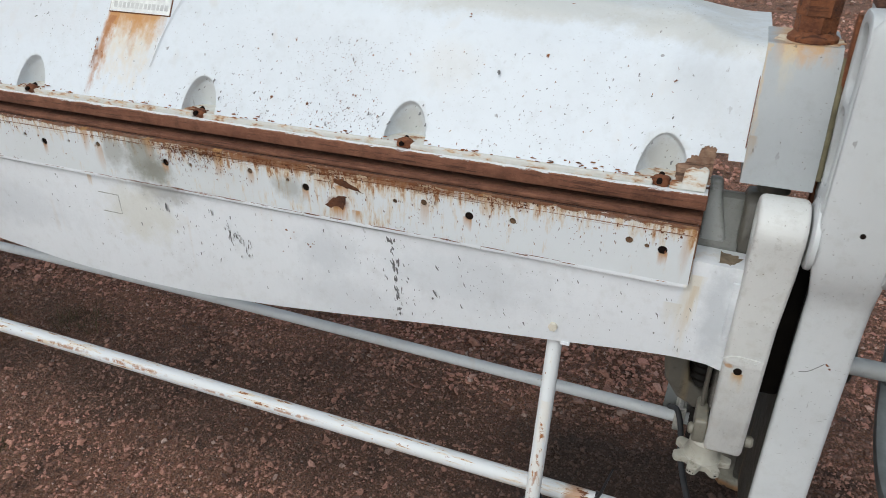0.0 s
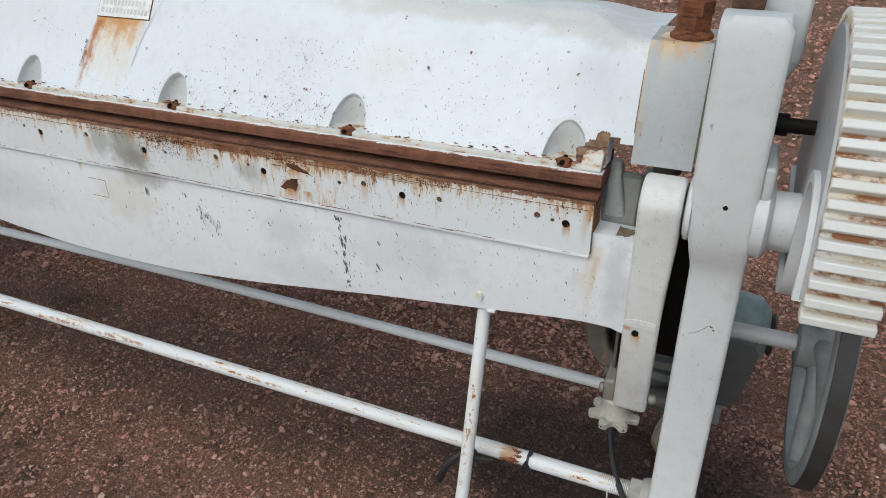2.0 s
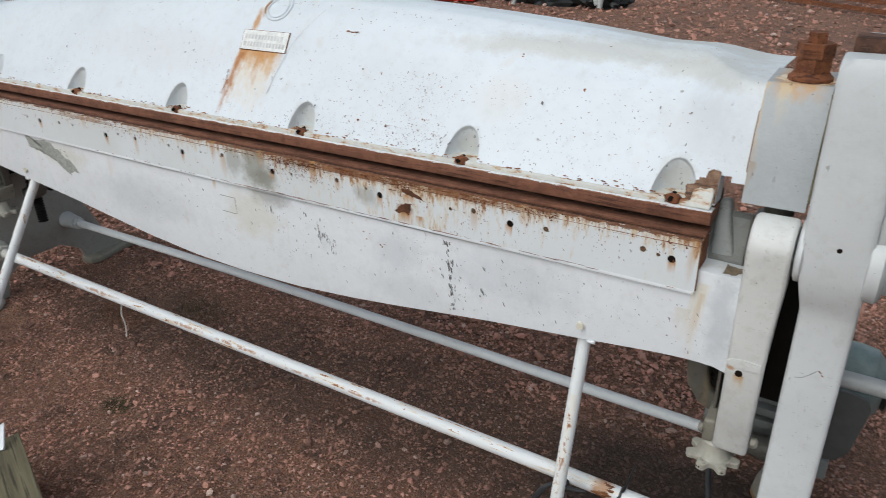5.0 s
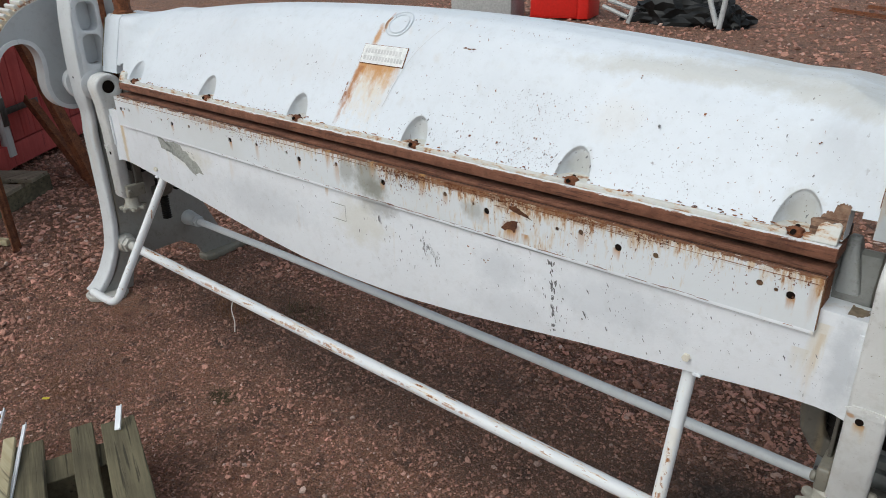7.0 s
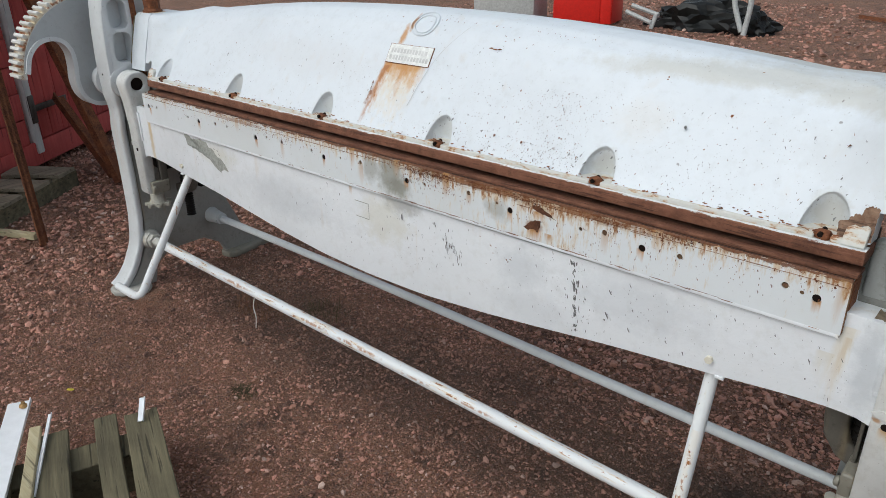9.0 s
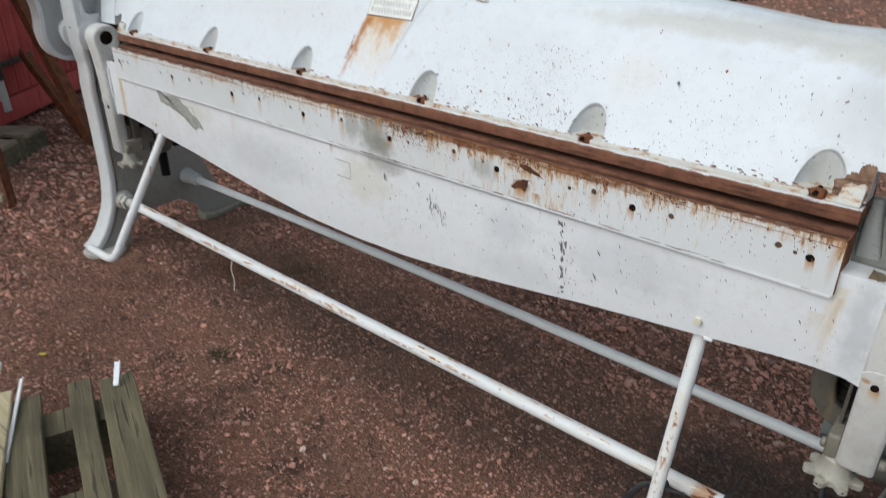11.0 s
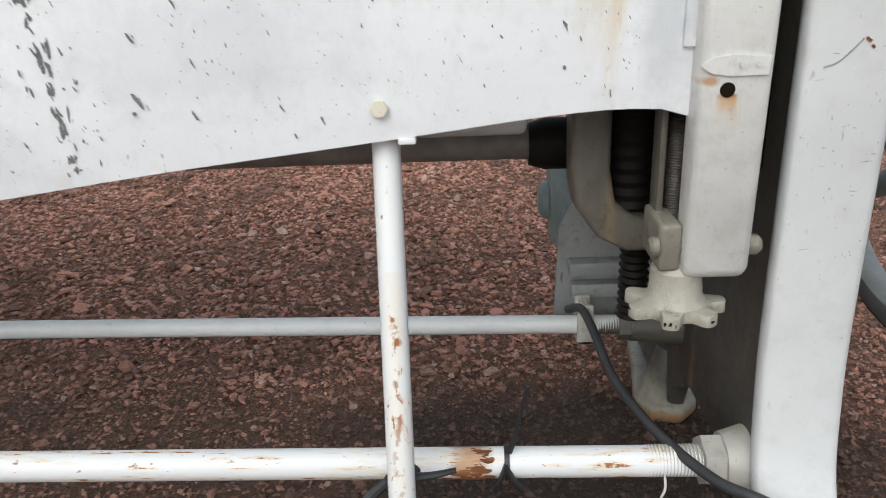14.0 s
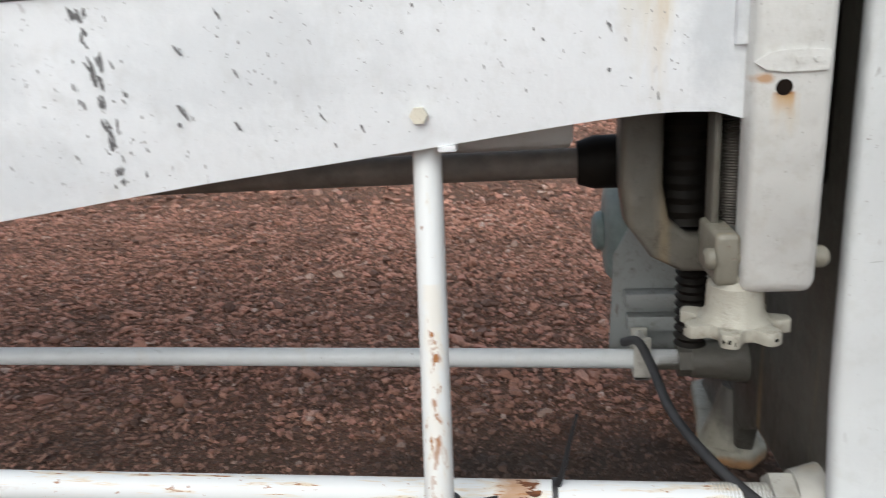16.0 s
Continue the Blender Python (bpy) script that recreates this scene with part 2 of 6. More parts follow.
def strip_material():
    """Paint on the edge strip: fine rust along its upper edge, thin runs below it, soot and drips from the holes."""
    m = Mat("rusted_strip_paint")
    z = m.axis(2)
    x = m.axis(0)
    where = m.mul(m.mul(m.ramp(x, -0.55, 0.30), m.ramp(x, 1.35, 0.85)), 0.62)
    where = m.mul(where, 0.22, "PLUS")
    edge = m.ramp(z, 0.800, 0.850)
    top = m.ramp(z, 0.838, 0.847)
    run = m.noise(1.0, 5, 0.70, (75, 75, 16.0), 2.0)
    patch = m.noise(3.6, 4, 0.6, (1, 1, 0.4), 4.0)
    fine = m.noise(120, 4, 0.7, (1, 1, 0.5), 8.0)
    base = m.mix(m.mul(m.ramp(m.noise(3.0, 5, 0.65), 0.42, 0.72), 0.5), (0.70, 0.735, 0.755), (0.58, 0.59, 0.56))
    f = m.mul(m.mul(m.mul(run, m.mul(edge, 0.26), "PLUS"), m.mul(where, 0.22), "PLUS"), m.mul(m.ramp(patch, 0.35, 0.7), 0.12), "PLUS")
    c = m.mix(m.mul(m.ramp(f, 0.755, 0.94), 0.70), base, (0.60, 0.43, 0.21))
    c = m.mix(m.mul(m.ramp(f, 0.850, 0.96), m.ramp(fine, 0.40, 0.55)), c, (0.30, 0.13, 0.05))
    # crumbling upper edge
    crumb = m.mul(m.mul(top, 0.34), m.mul(m.noise(60, 5, 0.75, (0.5, 1, 1.6), 21.0), m.mul(where, 0.18), "PLUS"), "PLUS")
    deep = m.mul(m.ramp(crumb, 0.80, 0.85), m.ramp(z, 0.834, 0.844))
    c = m.mix(m.mul(deep, 0.92), c, (0.17, 0.066, 0.03))
    # thin level lines of rust under the upper edge
    level = m.mul(m.ramp(m.noise(1.0, 5, 0.7, (7, 7, 420), 31.0), 0.58, 0.64), m.mul(m.ramp(z, 0.818, 0.834), m.mul(where, 1.1)))
    c = m.mix(m.mul(level, 0.85), c, (0.26, 0.11, 0.045))
    c = m.mix(m.run(-0.604, -0.576, 0.774, 0.030, 0.9), c, (0.48, 0.24, 0.08))
    c = m.mix(m.run(-0.598, -0.570, 0.815, 0.020, 0.7), c, (0.48, 0.24, 0.08))
    # small specks
    chip = m.mul(m.ramp(m.noise(170, 2, 0.5, (1, 1, 0.45), 14.0), 0.66, 0.70), m.ramp(m.mul(m.noise(6, 3, 0.6, shift=5.0), m.mul(where, 0.15), "PLUS"), 0.55, 0.66))
    c = m.mix(m.mul(chip, 0.9), c, RUST_A)
    for sx, sz, rx, rz, a in ((-1.055, 0.800, 0.050, 0.050, 0.75), (-1.02, 0.775, 0.045, 0.030, 0.8), (-1.13, 0.805, 0.03, 0.04, 0.55), (-0.70, 0.790, 0.035, 0.025, 0.5)):
        c = m.mix(m.spot(sx, sz, rx, rz, a), c, (0.24, 0.24, 0.20))
    for k in range(8):
        hx = -HOLE_STEP * k
        c = m.mix(m.run(hx - 0.006, hx + 0.006, 0.798, 0.028, 0.9), c, (0.46, 0.22, 0.06))
    for hx, hz, ln, a in ((-0.417, 0.811, 0.05, 0.5), (-0.785, 0.814, 0.03, 0.6), (-1.167, 0.815, 0.06, 0.5), (-1.518, 0.809, 0.05, 0.5), (-0.86, 0.848, 0.07, 0.9), (-1.20, 0.848, 0.06, 0.7), (0.035, 0.846, 0.08, 0.5), (-0.30, 0.846, 0.05, 0.5), (-1.75, 0.846, 0.05, 0.5), (-0.555, 0.77, 0.02, 0.9), (-0.60, 0.77, 0.025, 0.9), (-1.03, 0.848, 0.05, 0.6), (-2.2, 0.846, 0.05, 0.4)):
        c = m.mix(m.run(hx - 0.009, hx + 0.009, hz, ln, a), c, (0.46, 0.25, 0.09))
    for sx, sz, rx, rz, a in ((-0.595, 0.780, 0.022, 0.012, 0.95), (-0.45, 0.838, 0.10, 0.006, 0.8), (-0.75, 0.838, 0.15, 0.008, 0.9), (-1.75, 0.838, 0.12, 0.006, 0.6)):
        c = m.mix(m.spot(sx, sz, rx, rz, a), c, (0.26, 0.11, 0.045))
    m.colour(c).bump(m.mul(fine, m.mul(deep, 0.8), "ADD"), 0.25, 0.002).roughness(deep, 0.45, 0.85)
    return m.m


HOLE_STEP = 0.3307
M_STRIP = strip_material()


def tube_material():
    """White pipe with flaked lines of rust along it."""
    m = Mat("flaked_pipe_paint")
    n = m.noise(1.0, 5, 0.65, (11, 95, 95), 3.0)
    f = m.noise(55, 4, 0.6, shift=6.0)
    c = m.mix(m.mul(m.ramp(m.noise(3, 4), 0.45, 0.75), 0.25), (0.70, 0.72, 0.735), (0.58, 0.56, 0.49))
    c = m.mix(m.mul(m.ramp(n, 0.53, 0.63), 0.58), c, (0.64, 0.47, 0.24))
    c = m.mix(m.mul(m.ramp(n, 0.605, 0.625), m.ramp(f, 0.46, 0.52)), c, (0.27, 0.105, 0.032))
    for sx, sz, rx, rz, a in ((-1.25, 0.194, 0.10, 0.005, 0.9), (-1.47, 0.197, 0.08, 0.005, 0.8), (-0.78, 0.186, 0.07, 0.004, 0.8), (-1.0, 0.186, 0.06, 0.004, 0.7), (-1.9, 0.204, 0.09, 0.005, 0.8), (-0.30, 0.150, 0.05, 0.006, 0.7)):
        c = m.mix(m.mul(m.spot(sx, sz, rx, rz, a), m.ramp(f, 0.44, 0.54)), c, (0.34, 0.15, 0.05))
    c = m.mix(m.spot(-0.092, 0.172, 0.024, 0.040, 0.8), c, (0.38, 0.18, 0.06))
    fl = m.noise(1.0, 3, 0.6, (70, 130, 130), 23.0)
    c = m.mix(m.mul(m.ramp(fl, 0.68, 0.71), 0.9), c, (0.30, 0.13, 0.05))
    m.colour(c).bump(f, 0.2, 0.001).roughness(f, 0.35, 0.6)
    return m.m


M_TUBE = tube_material()


def upright_tube_material():
    m = Mat("flaked_stirrup_paint")
    n = m.noise(1.0, 5, 0.65, (95, 95, 12), 13.0)
    f = m.noise(55, 4, 0.6, shift=16.0)
    c = m.mix(m.mul(m.ramp(m.noise(3, 4), 0.45, 0.75), 0.25), (0.71, 0.73, 0.735), (0.60, 0.57, 0.48))
    c = m.mix(m.mul(m.ramp(n, 0.55, 0.66), 0.30), c, (0.66, 0.56, 0.38))
    c = m.mix(m.mul(m.ramp(n, 0.635, 0.650), m.ramp(f, 0.46, 0.52)), c, (0.29, 0.11, 0.032))
    c = m.mix(m.run(-0.172, -0.156, 0.44, 0.34, 0.22), c, (0.66, 0.50, 0.28))
    c = m.mix(m.mul(m.run(-0.1665, -0.1610, 0.40, 0.30, 1.0), m.ramp(f, 0.49, 0.54)), c, (0.31, 0.12, 0.032))
    fl = m.noise(1.0, 3, 0.6, (130, 130, 60), 23.0)
    c = m.mix(m.mul(m.ramp(fl, 0.68, 0.71), 0.9), c, (0.24, 0.10, 0.04))
    m.colour(c).bump(f, 0.2, 0.001).roughness(f, 0.35, 0.6)
    return m.m


M_STIRRUP = upright_tube_material()


def plain(name, col, rough=0.6, vary=0.25, metal=0.0, scale=30.0, relief=0.2, gloss=0.5):
    m = Mat(name, rough, metal)
    m.b.inputs["Specular IOR Level"].default_value = gloss
    n = m.noise(scale, 5, 0.65)
    w = m.noise(3.0, 3, 0.6, shift=2.0)
    dark = tuple(v * (1 - vary) for v in col)
    lite = tuple(min(1, v * (1 + vary)) for v in col)
    c = m.mix(m.ramp(n, 0.3, 0.7), dark, lite)
    c = m.mix(m.mul(m.ramp(w, 0.45, 0.75), vary), c, tuple(v * 0.55 for v in col))
    m.colour(c).bump(n, relief, 0.002)
    return m.m


# near black, low gloss: real grease, and shade painted into gaps
M_GREASE_GAP = plain("black_grease_and_gap_shade", (0.009, 0.0075, 0.006), 0.6, 0.4, 0.0, 30.0, 0.5, 0.15)
M_SHAFT = plain("dull_brown_steel", (0.17, 0.145, 0.125), 0.6, 0.3)
M_DIRT = plain("dried_brown_dirt", (0.20, 0.155, 0.105), 0.95, 0.5, 0.0, 60.0, 0.6)
M_OLIVE = plain("olive_grime", (0.16, 0.14, 0.08), 0.8, 0.5)
M_CREAM = painted("cream_bolt_paint", (0.72, 0.68, 0.57), 1.0, 0.5, 0.8, 0.5, 45.0)
M_STEEL = plain("dull_dark_steel", (0.10, 0.09, 0.08), 0.5, 0.4, 0.6)
# near black, low gloss: paints the shade inside holes
M_BORE = plain("dark_bore", (0.012, 0.008, 0.006), 0.9, 0.4, 0.0, 30.0, 0.2, 0.1)
M_HOLE = rusty("rusted_shallow_hole", (0.06, 0.030, 0.016), (0.20, 0.12, 0.06), 39.0)
M_RUBBER = plain("black_cable_rubber", (0.035, 0.035, 0.037), 0.55, 0.3)
M_STRAP = plain("black_strap_plastic", (0.015, 0.015, 0.017), 0.45, 0.2)
M_MOTOR = plain("grey_green_motor_enamel", (0.22, 0.28, 0.27), 0.45, 0.2)
M_BRACKET = painted("grey_bracket_paint", (0.30, 0.315, 0.31), 0.9, 0.9, 0.9, 0.3, 47.0)
M_FOLD = rusty("dark_rusted_steel", (0.055, 0.026, 0.016), (0.150, 0.066, 0.038), 19.0)
M_BEDTOP = rusty("dirty_bed_steel", (0.050, 0.038, 0.028), (0.200, 0.150, 0.105), 29.0)
M_PLATE = plain("worn_name_plate", (0.72, 0.73, 0.71), 0.45, 0.15, 0.2, 80)
M_CHIP = plain("bare_dark_metal_chip", (0.16, 0.16, 0.165), 0.7, 0.4, 0.0, 200)
M_CHIPRUST = rusty("rust_chip", (0.12, 0.04, 0.016), (0.28, 0.11, 0.04), 12.0)
M_SCRAPE = plain("grey_green_scrape", (0.33, 0.34, 0.31), 0.7, 0.3, 0.0, 120)
M_BARS = plain("faded_print_and_ledge_shade", (0.56, 0.56, 0.55), 0.6, 0.2)
M_STRING = plain("pale_string", (0.62, 0.60, 0.55), 0.8, 0.2)


def under_shade_mask(m):
    """Shade and damp under the machine, painted in with a ragged border."""
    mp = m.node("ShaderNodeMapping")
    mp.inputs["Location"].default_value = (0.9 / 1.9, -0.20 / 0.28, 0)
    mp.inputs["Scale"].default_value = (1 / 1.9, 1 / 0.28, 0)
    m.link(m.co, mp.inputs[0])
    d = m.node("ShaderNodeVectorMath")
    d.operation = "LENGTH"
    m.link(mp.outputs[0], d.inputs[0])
    darker = m.ramp(m.mul(d.outputs["Value"], m.mul(m.noise(3.5, 5, 0.65), 1.2), "SUBTRACT2"), 0.65, 0.0)
    # shade and oily soil round the driven end, painted in
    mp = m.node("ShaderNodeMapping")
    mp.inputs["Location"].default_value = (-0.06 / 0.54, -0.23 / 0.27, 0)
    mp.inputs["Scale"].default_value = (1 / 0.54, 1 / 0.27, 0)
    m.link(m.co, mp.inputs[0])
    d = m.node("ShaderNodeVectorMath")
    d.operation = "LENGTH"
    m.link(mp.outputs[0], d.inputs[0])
    end_shade = m.ramp(m.mul(d.outputs["Value"], m.mul(m.noise(6, 5, 0.65, shift=7.0), 1.0), "SUBTRACT2"), 0.75, 0.1)
    return m.mul(m.mul(darker, 0.55), end_shade, "MAXIMUM")


def gravel_material():
    m = Mat("red_brown_gravel", 0.9)
    hues = []
    cells = []
    for scale in (110, 300):
        v = m.node("ShaderNodeTexVoronoi")
        v.inputs["Scale"].default_value = scale
        m.link(m.co, v.inputs["Vector"])
        h = m.node("ShaderNodeSeparateColor")
        m.link(v.outputs["Color"], h.inputs[0])
        hues.append(h)
        cells.append(v)
    big = m.noise(1.7, 6, 0.65)
    grain = m.noise(260, 5, 0.8)
    # grain falls to near black for the shaded gaps between stones
    c = m.mix(m.ramp(grain, 0.30, 0.70), (0.014, 0.008, 0.006), (0.54, 0.272, 0.165))
    c = m.mix(m.mul(m.ramp(hues[0].outputs[0], 0.3, 1.0), 0.35), c, (0.33, 0.142, 0.070))
    c = m.mix(m.mul(m.ramp(hues[1].outputs[1], 0.80, 0.92), 0.7), c, (0.46, 0.32, 0.25))
    c = m.mix(m.mul(m.ramp(hues[1].outputs[2], 0.80, 0.90), 0.7), c, (0.055, 0.030, 0.022))
    c = m.mix(m.mul(m.ramp(hues[0].outputs[2], 0.86, 0.92), 0.5), c, (0.40, 0.16, 0.11))
    darker = m.ramp(big, 0.46, 0.66)
    c = m.mix(m.mul(darker, 0.45), c, (0.105, 0.056, 0.031))
    c = m.mix(m.mul(m.ramp(m.noise(9, 5, 0.7, shift=4.0), 0.53, 0.66), 0.75), c, (0.050, 0.029, 0.021))
    c = m.mix(m.mul(m.ramp(m.noise(4.2, 5, 0.7, shift=14.0), 0.52, 0.70), 0.4), c, (0.34, 0.150, 0.085))
    c = m.mix(m.mul(m.ramp(m.noise(5.0, 5, 0.7, shift=24.0), 0.56, 0.72), 0.35), c, (0.15, 0.105, 0.055))
    # the shade under the machine is mixed into the soil colour
    c = m.mix(m.mul(under_shade_mask(m), 0.93), c, (0.036, 0.022, 0.015))
    m.colour(c)
    relief = m.mul(m.mul(grain, 1.0), m.mul(m.noise(90, 5, 0.7, shift=8.0), 2.2), "PLUS")
    m.bump(m.mul(relief, m.mul(cells[0].outputs["Distance"], 0.35), "SUBTRACT2"), 1.0, 0.010)
    m.roughness(big, 0.98, 0.7)
    return m.m


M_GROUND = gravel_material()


def stone_material():
    m = Mat("crushed_stone", 0.6)
    g = m.node("ShaderNodeNewGeometry")
    k = m.node("ShaderNodeValToRGB")
    e = k.color_ramp.elements
    e[0].position, e[0].color = 0.0, (0.070, 0.042, 0.033, 1)
    e[1].position, e[1].color = 1.0, (0.70, 0.56, 0.48, 1)
    for p, col in ((0.22, (0.12, 0.063, 0.045, 1)), (0.40, (0.32, 0.157, 0.108, 1)), (0.58, (0.49, 0.249, 0.175, 1)), (0.80, (0.58, 0.302, 0.220, 1)), (0.91, (0.64, 0.302, 0.230, 1)), (0.97, (0.58, 0.415, 0.340, 1))):
        x = e.new(p)
        x.color = col
    m.link(g.outputs["Random Per Island"], k.inputs[0])
    n = m.noise(260, 5, 0.8)
    soil = m.mix(m.ramp(m.noise(5.0, 5, 0.7, shift=14.0), 0.35, 0.65), (0.36, 0.184, 0.126), (0.60, 0.300, 0.212))
    c = m.mix(0.26, k.outputs[0], soil)
    c = m.mix(m.mul(m.ramp(m.noise(2.6, 6, 0.72, shift=44.0), 0.50, 0.64), 0.55), c, (0.115, 0.066, 0.047))
    c = m.mix(m.mul(m.ramp(n, 0.50, 0.66), 0.45), c, (0.085, 0.047, 0.034))
    c = m.mix(m.mul(m.ramp(n, 0.40, 0.28), 0.30), c, (0.60, 0.40, 0.31))
    # stones below the machine take the same painted shade
    c = m.mix(m.mul(under_shade_mask(m), 0.93), c, (0.042, 0.025, 0.017))
    m.colour(c).bump(n, 0.8, 0.003)
    m.roughness(n, 0.45, 0.85)
    return m.m


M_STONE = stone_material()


def wood_material(name, a, b, axis=0, scale=1.0, turn=0.0):
    m = Mat(name, 0.85)
    st = [60 * scale] * 3
    st[axis] = 3 * scale
    info = m.node("ShaderNodeObjectInfo")
    if turn:
        rot = m.node("ShaderNodeMapping")
        rot.inputs["Rotation"].default_value = (0, 0, radians(-turn))
        m.link(m.co, rot.inputs[0])
        m.co = rot.outputs[0]
    n = m.noise(1.0, 6, 0.65, tuple(st))
    crack = m.noise(1.0, 3, 0.5, tuple(v * 1.4 for v in st), 9.0)
    w = m.noise(5, 4, 0.6, shift=3.0)
    c = m.mix(m.ramp(n, 0.3, 0.7), a, b)
    c = m.mix(m.mul(m.ramp(w, 0.45, 0.7), 0.5), c, tuple(v * 0.55 for v in a))
    c = m.mix(m.mul(info.outputs["Random"], 0.3), c, tuple(v * 0.7 for v in b))
    c = m.mix(m.mul(m.ramp(crack, 0.62, 0.68), 0.7), c, tuple(v * 0.3 for v in a))
    m.colour(c).bump(m.mul(n, m.mul(m.ramp(crack, 0.60, 0.68), -0.5), "PLUS"), 0.8, 0.004)
    return m.m


M_PALLET = wood_material("weathered_green_wood", (0.058, 0.050, 0.028), (0.200, 0.172, 0.100), 0, 1.0, -21)
M_PALLETY = wood_material("weathered_pallet_wood", (0.16, 0.135, 0.09), (0.34, 0.295, 0.215), 1)
M_STICK = wood_material("pale_new_wood", (0.42, 0.35, 0.20), (0.58, 0.52, 0.34), 0)
M_RED = wood_material("falu_red_boards", (0.40, 0.055, 0.050), (0.55, 0.095, 0.082), 2, 0.6)
M_TRIM = wood_material("grey_white_trim", (0.58, 0.58, 0.56), (0.72, 0.72, 0.70), 2)
M_REDBOX = plain("bright_red_enamel", (0.62, 0.018, 0.012), 0.4, 0.1)
M_FOIL = plain("black_plastic_sheet", (0.010, 0.011, 0.011), 0.38, 0.4, 0.0, 9, 0.8, 0.25)
M_GREYBOX = plain("pale_grey_sheet", (0.42, 0.43, 0.42), 0.6, 0.2)
M_PROFILE = plain("white_plastic_profile", (0.78, 0.80, 0.82), 0.35, 0.05)
M_BRASS = plain("tarnished_brass", (0.40, 0.25, 0.10), 0.45, 0.3, 0.7)
M_GRASS = plain("dead_moss_tuft", (0.060, 0.046, 0.020), 0.9, 0.5)
M_DRY = plain("rust_brown_grass", (0.15, 0.072, 0.034), 0.9, 0.4)
M_LEAF = plain("yellow_leaf", (0.55, 0.45, 0.04), 0.6, 0.2)

# ---- mesh helpers ----
BASE = {}


def thing(name, base, label, category, group=""):
    ob = new(name)
    ob.location = base
    ob.empty_display_size = 0.1
    BASE[ob.name] = Vector(base)
    return tagged(ob, label, category, group)


def shade(me, angle=38):
    me.polygons.foreach_set("use_smooth", [True] * len(me.polygons))
    me.set_sharp_from_angle(angle=radians(angle))


def part(name, bm, material, parent, label="", angle=38):
    """Links bm, given in world metres, as one mesh under a thing or a part."""
    base = BASE[parent.name]
    bmesh.ops.translate(bm, verts=bm.verts, vec=-base)
    bmesh.ops.recalc_face_normals(bm, faces=bm.faces)
    me = bpy.data.meshes.new(name)
    bm.to_mesh(me)
    bm.free()
    for mt in material if isinstance(material, (list, tuple)) else (material,):
        me.materials.append(mt)
    shade(me, angle)
    ob = new(name, me)
    ob.parent = parent
    BASE[ob.name] = base
    return tagged(ob, label)


def solo(name, bm, material, label, category, kind="", group="", angle=38):
    """A thing that is one mesh, with its origin at its lowest middle."""
    if len(bm.verts):
        lo = Vector([min(v.co[i] for v in bm.verts) for i in range(3)])
        hi = Vector([max(v.co[i] for v in bm.verts) for i in range(3)])
        base = Vector(((lo.x + hi.x) / 2, (lo.y + hi.y) / 2, lo.z))
    bmesh.ops.translate(bm, verts=bm.verts, vec=-base)
    bmesh.ops.recalc_face_normals(bm, faces=bm.faces)
    me = bpy.data.meshes.new(name)
    bm.to_mesh(me)
    bm.free()
    me.materials.append(material)
    shade(me, angle)
    ob = new(name, me)
    ob.location = base
    BASE[ob.name] = base
    return tagged(ob, label, category, group, kind)


def mirrored(bm):
    """A copy of bm on the other side of the machine's middle."""
    other = bm.copy()
    for v in other.verts:
        v.co.x = 2 * XC - v.co.x
    bmesh.ops.reverse_faces(other, faces=other.faces)
    return other


def pair(name, bm, material, parents, label=""):
    """The same part at both ends of the machine; parents: one or two."""
    a, b = parents if isinstance(parents, (list, tuple)) else (parents, parents)
    other = mirrored(bm)
    return part(name, bm, material, a, label), part(name, other, material, b, label)


def bevel(bm, width, segments=2, angle=25):
    edges = [e for e in bm.edges if len(e.link_faces) == 2 and e.calc_face_angle(0) > radians(angle)]
    bmesh.ops.bevel(bm, geom=edges, offset=width, segments=segments, affect="EDGES", profile=0.5, clamp_overlap=True)
    return bm


def box(x0, x1, y0, y1, z0, z1, bev=0.0, seg=2):
    bm = bmesh.new()
    bmesh.ops.create_cube(bm, size=1)
    for v in bm.verts:
        v.co = Vector(((x0 + x1) / 2 + v.co.x * (x1 - x0), (y0 + y1) / 2 + v.co.y * (y1 - y0), (z0 + z1) / 2 + v.co.z * (z1 - z0)))
    return bevel(bm, bev, seg) if bev else bm


def join(*bms):
    out = bms[0]
    for b in bms[1:]:
        me = bpy.data.meshes.new("tmp")
        b.to_mesh(me)
        b.free()
        out.from_mesh(me)
        bpy.data.meshes.remove(me)
    return out


